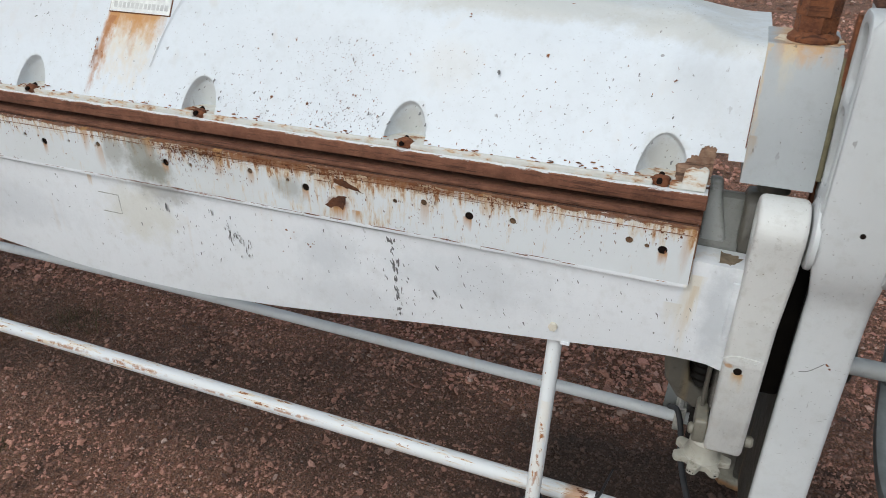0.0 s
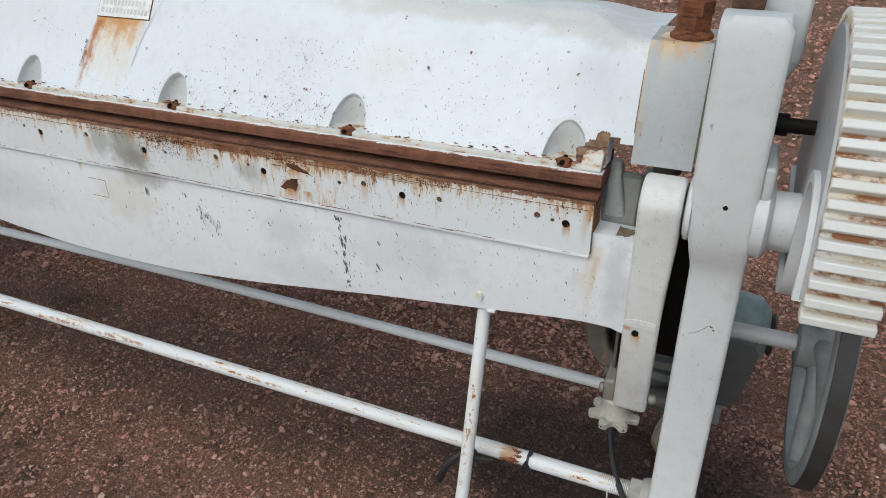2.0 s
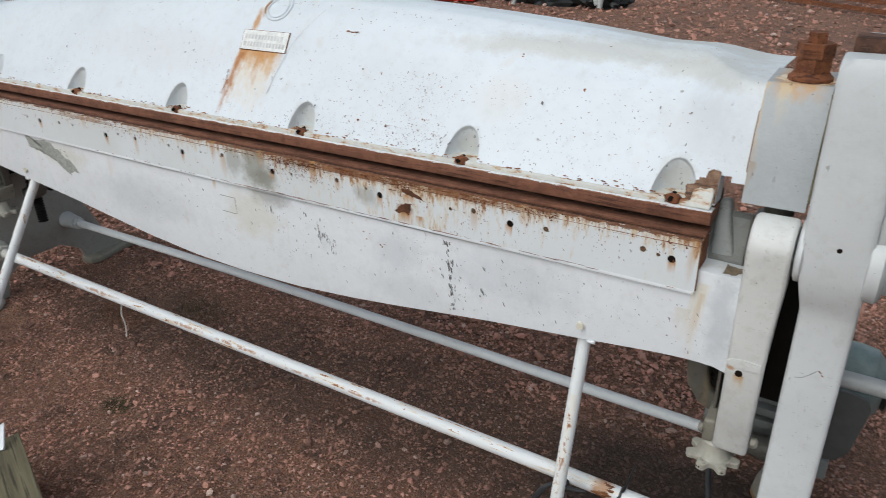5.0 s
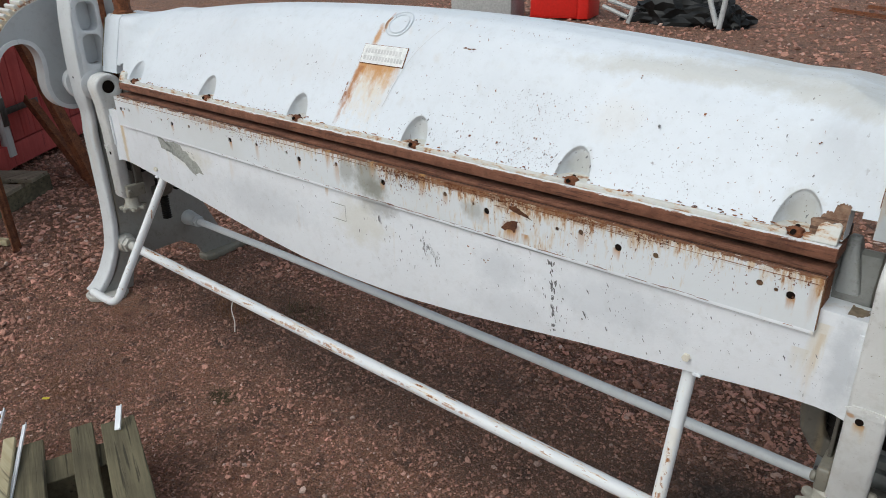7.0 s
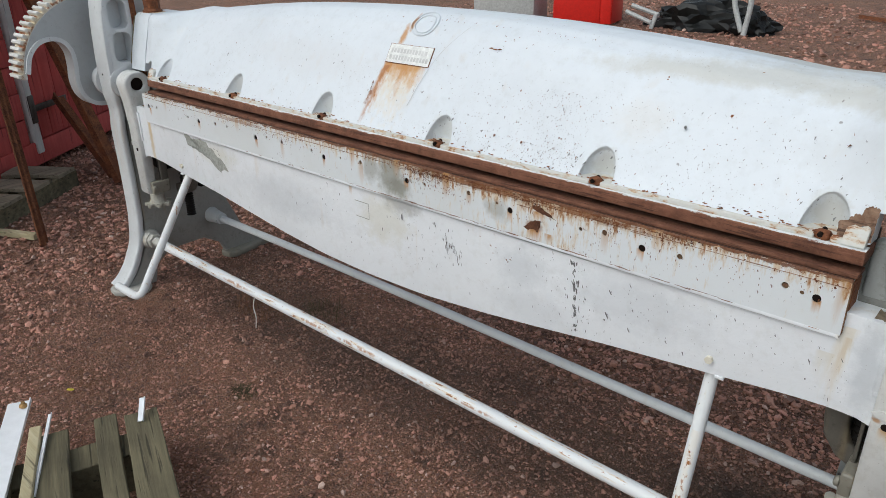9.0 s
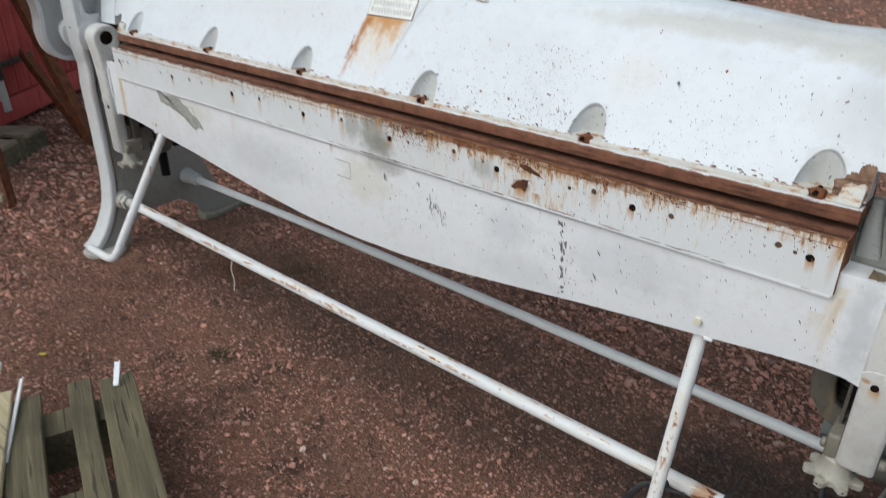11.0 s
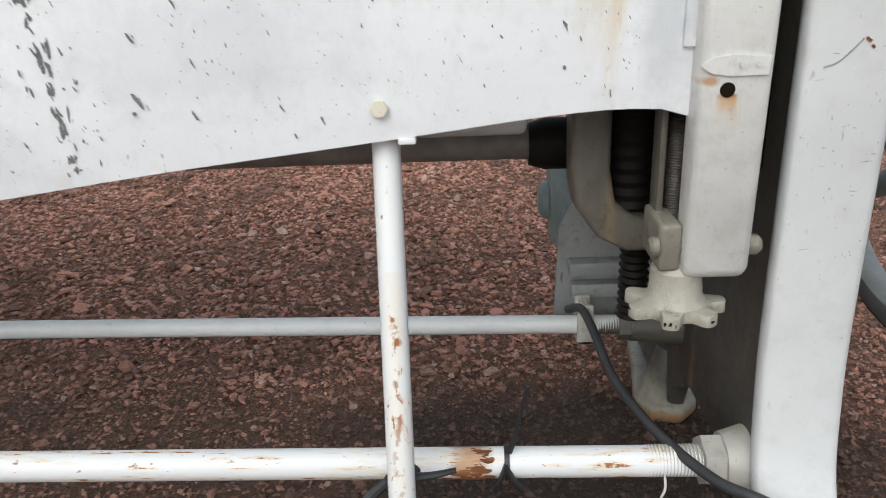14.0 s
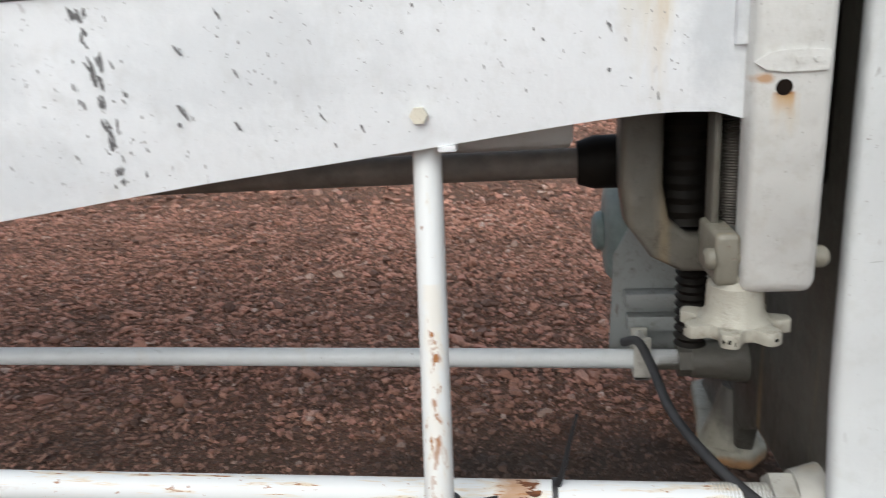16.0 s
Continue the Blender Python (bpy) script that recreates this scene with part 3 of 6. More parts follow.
def slab(outline, holes, axis, lo, hi, bev=0.0, seg=2, windows=()):
    """A plate: a 2D outline with round holes (u, v, r), between lo and hi along the axis. u, v: the other two axes in order."""
    bm = bmesh.new()

    def place(u, v):
        return {"x": (lo, u, v), "y": (u, lo, v), "z": (u, v, lo)}[axis]
    edges = []
    for ring in [list(outline)] + [[(u + r * math.cos(k * math.tau / n), v + r * math.sin(k * math.tau / n)) for k in range(n)] for u, v, r, n in [(h[0], h[1], h[2], 18) for h in holes]] + [list(w) for w in windows]:
        vs = [bm.verts.new(place(u, v)) for u, v in ring]
        edges += [bm.edges.new((vs[i], vs[(i + 1) % len(vs)])) for i in range(len(vs))]
    bmesh.ops.triangle_fill(bm, use_beauty=True, use_dissolve=False, edges=edges)
    off = Vector({"x": (hi - lo, 0, 0), "y": (0, hi - lo, 0), "z": (0, 0, hi - lo)}[axis])
    out = bmesh.ops.extrude_face_region(bm, geom=list(bm.faces), use_keep_orig=True)
    bmesh.ops.translate(bm, verts=[g for g in out["geom"] if isinstance(g, bmesh.types.BMVert)], vec=off)
    bmesh.ops.recalc_face_normals(bm, faces=bm.faces)
    if bev:
        bevel(bm, bev, seg, 50)
    return bm


def frame_of(d):
    d = d.normalized()
    a = Vector((0, 0, 1)) if abs(d.z) < 0.9 else Vector((1, 0, 0))
    u = d.cross(a).normalized()
    return u, d.cross(u).normalized()


def rod(p, q, r, r2=None, n=24, bev=0.0):
    """A round bar from p to q."""
    p, q = Vector(p), Vector(q)
    r2 = r if r2 is None else r2
    u, w = frame_of(q - p)
    bm = bmesh.new()
    rings = []
    for c, rr in ((p, r), (q, r2)):
        rings.append([bm.verts.new(c + rr * (math.cos(k * math.tau / n) * u + math.sin(k * math.tau / n) * w)) for k in range(n)])
    for k in range(n):
        bm.faces.new((rings[0][k], rings[0][(k + 1) % n], rings[1][(k + 1) % n], rings[1][k]))
    bm.faces.new(rings[0])
    bm.faces.new(rings[1][::-1])
    return bevel(bm, bev, 2, 50) if bev else bm


def smooth_line(points, steps=8):
    """A Catmull-Rom line through the points."""
    P = [Vector(p) for p in points]
    P = [2 * P[0] - P[1]] + P + [2 * P[-1] - P[-2]]
    out = []
    for i in range(1, len(P) - 2):
        for k in range(steps):
            t = k / steps
            a, b, c, d = P[i - 1:i + 3]
            out.append(0.5 * (2 * b + (c - a) * t + (2 * a - 5 * b + 4 * c - d) * t * t + (3 * b - a - 3 * c + d) * t ** 3))
    return out + [P[-2]]


def tube(points, r, n=14, steps=8, smooth=True):
    """A round tube along a line; r: one radius, or one for each end."""
    L = smooth_line(points, steps) if smooth else [Vector(p) for p in points]
    ra, rb = r if isinstance(r, tuple) else (r, r)
    bm = bmesh.new()
    u, _ = frame_of(L[1] - L[0])
    rings = []
    for i, c in enumerate(L):
        d = (L[min(i + 1, len(L) - 1)] - L[max(i - 1, 0)]).normalized()
        u = (u - d * u.dot(d)).normalized()
        w = d.cross(u)
        rr = ra + (rb - ra) * i / (len(L) - 1)
        rings.append([bm.verts.new(c + rr * (math.cos(k * math.tau / n) * u + math.sin(k * math.tau / n) * w)) for k in range(n)])
    for a, b in zip(rings, rings[1:]):
        for k in range(n):
            bm.faces.new((a[k], a[(k + 1) % n], b[(k + 1) % n], b[k]))
    bm.faces.new(rings[0][::-1])
    bm.faces.new(rings[-1])
    return bm


def turned(p, axis, profile, n=40, close=True):
    """A body turned round an axis through p: profile rows of (along, radius)."""
    p, d = Vector(p), Vector(axis).normalized()
    u, w = frame_of(d)
    bm = bmesh.new()
    rings = [[bm.verts.new(p + d * s + max(r, 1e-4) * (math.cos(k * math.tau / n) * u + math.sin(k * math.tau / n) * w)) for k in range(n)] for s, r in profile]
    for a, b in zip(rings, rings[1:]):
        for k in range(n):
            bm.faces.new((a[k], a[(k + 1) % n], b[(k + 1) % n], b[k]))
    if close:
        bm.faces.new(rings[0])
        bm.faces.new(rings[-1])
    return bm


def hexagon(p, axis, r, length, turn=0.0, bev=0.002):
    p, d = Vector(p), Vector(axis).normalized()
    u, w = frame_of(d)
    bm = bmesh.new()
    rings = [[bm.verts.new(p + d * s + r * (math.cos(turn + k * math.tau / 6) * u + math.sin(turn + k * math.tau / 6) * w)) for k in range(6)] for s in (0, length)]
    for k in range(6):
        bm.faces.new((rings[0][k], rings[0][(k + 1) % 6], rings[1][(k + 1) % 6], rings[1][k]))
    bm.faces.new(rings[0])
    bm.faces.new(rings[1])
    return bevel(bm, bev, 2)


def thread(p, q, r, pitch=0.004, depth=0.0015, n=18):
    """A threaded bar: rings of crests and roots."""
    p, q = Vector(p), Vector(q)
    L = (q - p).length
    rows, s = [], 0.0
    while s < L:
        rows += [(s, r), (s + pitch * 0.5, r - depth)]
        s += pitch
    return turned(p, q - p, rows + [(L, r)], n)


def ribbon(line, half_u, half_x, x0):
    """A flat rib that follows a line in the y-z plane, at x0 +- half_x."""
    L = [Vector((x0, y, z)) for y, z in line]
    bm = bmesh.new()
    rings = []
    for i, c in enumerate(L):
        d = (L[min(i + 1, len(L) - 1)] - L[max(i - 1, 0)]).normalized()
        nrm = Vector((0, -d.z, d.y))
        rings.append([bm.verts.new(c + nrm * a * half_u + Vector((b * half_x, 0, 0))) for a, b in ((-1, -1), (1, -1), (1, 1), (-1, 1))])
    for a, b in zip(rings, rings[1:]):
        for k in range(4):
            bm.faces.new((a[k], a[(k + 1) % 4], b[(k + 1) % 4], b[k]))
    bm.faces.new(rings[0])
    bm.faces.new(rings[-1])
    return bevel(bm, 0.003, 2, 40)


def blob(u, v, ru, rv, n=9, rough=0.45, tilt=0.0, rng=random):
    """A ragged outline round (u, v)."""
    out = []
    for k in range(n):
        a = k * math.tau / n
        s = 1 + rng.uniform(-rough, rough)
        x, y = ru * s * math.cos(a), rv * s * math.sin(a)
        out.append((u + x * math.cos(tilt) - y * math.sin(tilt), v + x * math.sin(tilt) + y * math.cos(tilt)))
    return out


def flakes(outlines, surface, lift=0.0006):
    """Thin ragged flakes on a surface: surface(u, v) gives the point and the normal."""
    bm = bmesh.new()
    for n, ring in enumerate(outlines):
        lift += 0.000004
        top = []
        for u, v in ring:
            p, nrm = surface(u, v)
            top.append(bm.verts.new(Vector(p) + Vector(nrm) * lift))
        cu, cv = sum(p[0] for p in ring) / len(ring), sum(p[1] for p in ring) / len(ring)
        p, nrm = surface(cu, cv)
        c = bm.verts.new(Vector(p) + Vector(nrm) * lift)
        for k in range(len(top)):
            bm.faces.new((top[k], top[(k + 1) % len(top)], c))
    return bm


# ---- ground ----
def spaced(lo, hi, step, far, grow=1.35):
    mid = list(np.arange(lo, hi + step / 2, step))
    s, a = step, mid[0]
    left = []
    while a > -far:
        s *= grow
        a -= s
        left.append(a)
    s, a = step, mid[-1]
    right = []
    while a < far:
        s *= grow
        a += s
        right.append(a)
    return np.array(left[::-1] + mid + right)


def ground_height(x, y):
    near = math.exp(-((x + 1.2) ** 2 + (y - 0.8) ** 2) / 40)
    return near * (0.010 * noise.noise((x * 1.3, y * 1.3, 0.0)) + 0.006 * noise.noise((x * 5, y * 5, 3.0)) + 0.0045 * noise.noise((x * 17, y * 17, 7.0)) + 0.0042 * noise.noise((x * 42, y * 42, 5.0))) - 0.005


def build_ground():
    xs, ys = spaced(-3.4, 1.3, 0.0145, 3000, 1.22), spaced(-0.9, 2.0, 0.0145, 3000, 1.22)
    verts = [(x, y, ground_height(x, y)) for y in ys for x in xs]
    n = len(xs)
    faces = [(j * n + i, j * n + i + 1, (j + 1) * n + i + 1, (j + 1) * n + i) for j in range(len(ys) - 1) for i in range(n - 1)]
    me = bpy.data.meshes.new("ground")
    me.from_pydata(verts, [], faces)
    me.materials.append(M_GROUND)
    shade(me, 180)
    return tagged(new("ground", me), "damp red-brown crushed gravel yard", "ground", kind="structure")


build_ground()


def build_stones():
    """Loose crushed stone: flaky and dense behind and beside the machine, fine and trodden in front of it."""
    rng = np.random.default_rng(4)
    g = (1 + math.sqrt(5)) / 2
    ROUND = np.array([(-1, g, 0), (1, g, 0), (-1, -g, 0), (1, -g, 0), (0, -1, g), (0, 1, g), (0, -1, -g), (0, 1, -g), (g, 0, -1), (g, 0, 1), (-g, 0, -1), (-g, 0, 1)]) / 1.9
    ROUND_F = np.array([(0, 11, 5), (0, 5, 1), (0, 1, 7), (0, 7, 10), (0, 10, 11), (1, 5, 9), (5, 11, 4), (11, 10, 2), (10, 7, 6), (7, 1, 8), (3, 9, 4), (3, 4, 2), (3, 2, 6), (3, 6, 8), (3, 8, 9), (4, 9, 5), (2, 4, 11), (6, 2, 10), (8, 6, 7), (9, 8, 1)])
    SHARD = np.array([(1, 0, 0), (-1, 0, 0), (0, 1, 0), (0, -1, 0), (0, 0, 1), (0, 0, -1)], float)
    SHARD_F = np.array([(0, 2, 4), (2, 1, 4), (1, 3, 4), (3, 0, 4), (2, 0, 5), (1, 2, 5), (3, 1, 5), (0, 3, 5)])
    spots = []

    def coarse(x, y):
        """How loose and coarse the gravel lies: 0 trodden, 1 open gravel."""
        w = 0.22 * noise.noise((x * 2.1, y * 2.1, 9.0)) + 0.10 * noise.noise((x * 7, y * 7, 2.0))
        back = (y - 0.40 + w) / 0.35
        side = max((x - 0.22 + w) / 0.25, (-2.38 - x + w * 1.5) / 0.40)
        return min(1.0, max(0.0, back, side))

    for x0, x1, y0, y1, count, lo, hi, loose in ((-3.3, 0.9, -0.85, 0.7, 100000, 0.0013, 0.0060, False), (-3.0, 0.7, -0.8, 0.6, 6000, 0.0030, 0.0095, False), (-2.4, 0.4, 0.05, 2.3, 100000, 0.0018, 0.0084, True), (0.2, 1.5, -0.4, 2.3, 75000, 0.0014, 0.0066, True),
                                                 (-5.2, -2.1, -0.8, 1.6, 26000, 0.0035, 0.0140, True), (-1.6, 0.9, 0.5, 2.3, 700, 0.010, 0.017, True), (-4.2, 2.4, 2.2, 6.5, 26000, 0.006, 0.018, True), (-9, 4, 6.5, 13, 9000, 0.012, 0.032, True)):
        for x, y, u, q in zip(rng.uniform(x0, x1, count), rng.uniform(y0, y1, count), rng.random(count), rng.random(count)):
            if 1.15 < abs(x - XC) < 1.5 and -0.17 < y < -0.03:
                continue
            if y < 2.2 and x > -3.4 and loose != (coarse(x, y) > q) and (loose or q > 0.25):
                continue
            spots.append((x, y, lo + (hi - lo) * u ** 2.2))
    S = np.array(spots)
    big = S[:, 2] > np.where(S[:, 1] > 2.2, 0.013, 0.0058)
    verts, tris, start = [], [], 0
    for mask, V, F in ((big, ROUND, ROUND_F), (~big, SHARD, SHARD_F)):
        C = S[mask]
        n, k = len(C), len(V)
        r = C[:, 2][:, None, None]
        P = V[None] * (1 + rng.uniform(-0.42, 0.30, (n, k, 3))) * r * np.stack([rng.uniform(0.9, 1.6, n), rng.uniform(0.7, 1.2, n), rng.uniform(0.45, 1.0, n)], 1)[:, None, :]
        P += rng.normal(0, 0.13, (n, k, 3)) * r
        a, t = rng.uniform(0, math.tau, n)[:, None], rng.normal(0, 0.45, n)[:, None]
        ya, za = P[:, :, 1] * np.cos(t) - P[:, :, 2] * np.sin(t), P[:, :, 1] * np.sin(t) + P[:, :, 2] * np.cos(t)
        xb, yb = P[:, :, 0] * np.cos(a) - ya * np.sin(a), P[:, :, 0] * np.sin(a) + ya * np.cos(a)
        base = np.array([ground_height(x, y) for x, y, _ in C]) + C[:, 2] * rng.uniform(-0.30, 0.75, n)
        verts.append(np.stack([xb + C[:, 0:1], yb + C[:, 1:2], za + base[:, None]], 2).reshape(-1, 3))
        tris.append((F[None] + start + k * np.arange(n)[:, None, None]).reshape(-1, 3))
        start += n * k
    Q, T = np.concatenate(verts), np.concatenate(tris)
    me = bpy.data.meshes.new("gravel_stones")
    me.vertices.add(len(Q))
    me.vertices.foreach_set("co", Q.ravel())
    me.loops.add(T.size)
    me.loops.foreach_set("vertex_index", T.ravel().astype(np.int32))
    me.polygons.add(len(T))
    me.polygons.foreach_set("loop_start", np.arange(0, T.size, 3, dtype=np.int32))
    me.update(calc_edges=True)
    me.validate()
    me.polygons.foreach_set("use_smooth", [False] * len(me.polygons))
    me.materials.append(M_STONE)
    ob = new("gravel_stones", me)
    return tagged(ob, "loose angular red and grey crushed stones on the ground", "gravel", kind="stuff")


build_stones()

# ---- the folding machine ----
machine = thing("folding_machine", (XC, 0.2, 0), "old white-painted cast iron sheet folding machine streaked with rust", "folding machine")

PIVOT_Y, PIVOT_Z = 0.012, 0.863
SECTOR_Z = 0.885


def belly(x):
    """The lower edge of the apron."""
    u = min(abs(x - XC), 1.29)
    T = ((0, 0.474), (0.2, 0.479), (0.4, 0.497), (0.56, 0.517), (0.77, 0.545), (1.0, 0.570), (1.16, 0.589), (1.24, 0.594), (1.275, 0.589), (1.29, 0.582))
    for (a, za), (b, zb) in zip(T, T[1:]):
        if u <= b:
            t = (u - a) / (b - a)
            return za + (zb - za) * t
    return T[-1][1]


def build_apron():
    x1 = 0.128
    x0 = 2 * XC - x1
    xs = list(np.linspace(x0, x1, 97))
    low = [(x, sum(belly(x + d) for d in (-0.03, -0.015, 0, 0.015, 0.03)) / 5 if abs(x - XC) < 1.24 else belly(x)) for x in xs]
    outline = low + [(x1, 0.784), (0.050, 0.786), (0.046, 0.842), (2 * XC - 0.046, 0.842), (2 * XC - 0.050, 0.786), (x0, 0.784)]
    bm = slab(outline, [], "y", 0.004, 0.062, 0.0085, 4)
    apron = part("apron", bm, M_PAINT, machine, "white apron beam with a deep curved belly, chipped and scratched")
    # edge strip with its holes
    big = [(-HOLE_STEP * i, 0.800, 0.0078) for i in range(8)]
    small = []
    for x, z, r in ((-0.054, 0.808, 0.0062), (-0.025, 0.803, 0.004), (-0.251, 0.805, 0.006), (-0.417, 0.811, 0.0062), (-0.474, 0.804, 0.0045), (-0.700, 0.809, 0.004), (-0.785, 0.814, 0.006),
                    (-0.929, 0.804, 0.0045), (-1.167, 0.815, 0.006), (-1.249, 0.811, 0.0035), (-1.376, 0.810, 0.0045), (-1.518, 0.809, 0.006), (-1.594, 0.811, 0.0045), (-1.811, 0.809, 0.0045), (-1.880, 0.807, 0.006), (-2.051, 0.804, 0.0045), (-2.30, 0.806, 0.005), (-2.266, 0.806, 0.005)):
        small.append((x, z, r))
    big[-1] = (-2.325, 0.803, 0.0078)
    outline = [(-2.362, 0.744), (0.048, 0.744), (0.048, 0.846), (-2.362, 0.846)]
    bm = slab(outline, big + small, "y", -0.006, 0.003)
    strip = part("edge_strip", bm, M_STRIP, apron, "screwed-on edge strip with rust runs and bolt holes")
    # discs just inside the holes; the big ones paint in their shade
    for x, z, rr in big + small:
        part("bolt_hole", rod((x, -0.0035, z), (x, 0.0038, z), rr * 1.03, n=18), M_BORE if rr > 0.007 else M_HOLE, strip)
    # sloped ledge under the strip
    bm = bmesh.new()
    ring = [(-0.0058, 0.7455), (-0.0066, 0.7430), (-0.0060, 0.738), (0.004, 0.734), (0.004, 0.746)]
    ends = [[bm.verts.new((x, y, z)) for y, z in ring] for x in (-2.360, 0.046)]
    for k in range(5):
        bm.faces.new((ends[0][k], ends[0][(k + 1) % 5], ends[1][(k + 1) % 5], ends[1][k]))
    bm.faces.new(ends[0])
    bm.faces.new(ends[1])
    part("ledge", bm, M_PAINT, apron)
    # top of the strip: rusty folding bar; bar and seat darkened for the gap's shade
    part("folding_bar", box(-2.358, 0.047, 0.0034, 0.0085, 0.8405, 0.8470, 0.001), M_FOLD, apron, "dark rusted folding bar")
    part("bar_seat", box(-2.350, 0.0455, 0.0090, 0.030, 0.8421, 0.8435), M_GREASE_GAP, apron)
    # lug bolts
    bm = hexagon((-0.167, -0.004, 0.602), (0, 1, 0), 0.0085, 0.010)
    lugs = pair("lug_bolt", bm, M_CREAM, apron, "chipped cream bolt head")
    lugs[1].location.x -= 0.014
    bm = box(-0.151, -0.134, 0.0005, 0.02, 0.566, 0.572, 0.001)
    pair("lug_plate", bm, M_PAINT, apron)
    # riveted tin strap at the joint with the arm
    bm = box(0.1155, 0.1270, -0.0010, 0.0042, 0.648, 0.760, 0.001)
    STRAPS = pair("tin_strap", bm, M_PAINT, apron)
    for z in (0.656, 0.704, 0.752):
        pair("rivet", rod((0.1212, -0.0020, z), (0.1212, -0.0005, z), 0.0022, n=10), M_PAINT, STRAPS)
    # marks in the paint
    rng = random.Random(11)
    face = lambda u, v: ((u, 0.004, v), (0, -1, 0))
    dark = []
    for z, w, h in ((0.712, 0.006, 0.011), (0.694, 0.005, 0.008), (0.668, 0.006, 0.012), (0.650, 0.006, 0.009), (0.632, 0.004, 0.008), (0.610, 0.006, 0.013), (0.592, 0.004, 0.009), (0.563, 0.0055, 0.006), (0.552, 0.003, 0.005)):   # the scratched column
        cx = -0.488 + (0.70 - z) * 0.09
        for _ in range(5):
            dark.append(blob(cx + rng.gauss(0, w * 0.7), z + rng.gauss(0, h * 0.4), w * rng.uniform(0.15, 0.42), h * rng.uniform(0.3, 0.75), 9, 0.5, rng.uniform(-0.1, 0.5), rng))
    for _ in range(26):
        z = rng.uniform(0.545, 0.715)
        dark.append(blob(-0.478 + (0.70 - z) * 0.09 + rng.gauss(-0.005, 0.016), z, rng.uniform(0.0005, 0.0012), rng.uniform(0.001, 0.004), 7, 0.5, rng.uniform(-0.1, 0.5), rng))
    for _ in range(34):   # pecks
        q = rng.random()
        dark.append(blob(-0.87 + 0.05 * q + rng.gauss(0, 0.008), 0.668 - 0.045 * q + rng.gauss(0, 0.010), rng.uniform(0.0004, 0.0013), rng.uniform(0.002, 0.0075), 7, 0.45, rng.uniform(-0.15, 0.3), rng))
    for _ in range(420):  # scattered nicks
        x = rng.uniform(-2.2, 0.08) if rng.random() < 0.45 else rng.uniform(-0.62, 0.08)
        z = rng.uniform(belly(x) + 0.012, 0.722)
        s = math.exp(rng.gauss(-0.95, 0.5))
        dark.append(blob(x, z, 0.0009 * s, rng.uniform(0.0012, 0.0042) * s, 7, 0.5, rng.uniform(0.1, 0.6), rng))
    for x, z, s in ((-0.395, 0.675, 1.0), (-0.340, 0.650, 0.8), (-0.40, 0.618, 1.5), (-0.345, 0.600, 0.9), (-0.26, 0.605, 0.8), (-0.13, 0.705, 0.7), (-0.055, 0.700, 0.6), (0.02, 0.705, 0.6), (-0.35, 0.705, 1.0)):
        dark.append(blob(x, z, 0.0014 * s, 0.0058 * s, 9, 0.4, 0.5, rng))
    for _ in range(90):
        k = math.exp(rng.gauss(-0.2, 0.45))
        dark.append(blob(rng.choice((rng.gauss(-0.98, 0.07), rng.gauss(-0.80, 0.10), rng.uniform(-1.5, -0.3))), rng.uniform(0.56, 0.715), 0.0008 * k, 0.0032 * k, 8, 0.5, rng.uniform(-0.25, 0.25), rng))
    tagged(part("paint_chip", flakes(dark, face), M_CHIP, apron, "chips and scratches down to dark metal"), kind="stuff")
    rust = [blob(-0.70 + rng.gauss(0, 0.03), 0.685 + rng.gauss(0, 0.02), rng.uniform(0.0008, 0.0028), rng.uniform(0.0008, 0.0024), 9, 0.6, 0, rng) for _ in range(9)]
    tagged(part("rust_spot", flakes(rust, face), M_CHIPRUST, apron), kind="stuff")
    def ragged(ring, rough=0.0013):
        out = []
        for (a, b), (c, d) in zip(ring, ring[1:] + ring[:1]):
            for t in (0, 0.25, 0.5, 0.75):
                out.append((a + (c - a) * t + rng.gauss(0, rough), b + (d - b) * t + rng.gauss(0, rough)))
        return out
    scrape = [ragged([(-2.112, 0.732), (-2.06, 0.724), (-1.97, 0.722), (-1.925, 0.700), (-1.862, 0.650), (-1.905, 0.632), (-1.97, 0.668), (-2.05, 0.690), (-2.11, 0.695)], 0.004)] + [blob(-2.05 + rng.uniform(0, 0.16), 0.722 - rng.uniform(0, 0.07), 0.004, 0.0018, 7, 0.5, -0.4, rng) for _ in range(16)]
    part("scrape", flakes(scrape, face, 0.0004), M_SCRAPE, apron, "grey-green scrape in the paint")
    lines = []
    for (a, b, c, d) in ((-1.21, 0.694, -1.155, 0.694), (-1.155, 0.694, -1.155, 0.648), (-1.155, 0.648, -1.21, 0.648)):
        w = 0.0011
        lines.append([(a - w, b - w), (c + w, d - w), (c + w, d + w), (a - w, b + w)] if b == d else [(a - w, b), (a + w, b), (c + w, d), (c - w, d)])
    part("scribed_mark", flakes(lines, face, 0.0005), M_SCRAPE, apron)
    face2 = lambda u, v: ((u, -0.006, v), (0, -1, 0))
    arrow = [ragged([(-0.602, 0.827), (-0.582, 0.831), (-0.560, 0.822), (-0.536, 0.806), (-0.560, 0.812), (-0.585, 0.816), (-0.598, 0.820)], 0.0009),
             ragged([(-0.622, 0.770), (-0.606, 0.786), (-0.590, 0.795), (-0.573, 0.796), (-0.578, 0.780), (-0.582, 0.766), (-0.596, 0.773), (-0.608, 0.767)], 0.0009)]
    part("rust_patch", flakes(arrow, face2, 0.0004), M_DARKRUST, strip, "bare rust patches where paint flaked off")
    specks = []
    for _ in range(8000):
        x = rng.uniform(-2.33, 0.03)
        z = 0.847 - abs(rng.gauss(0, 0.026))
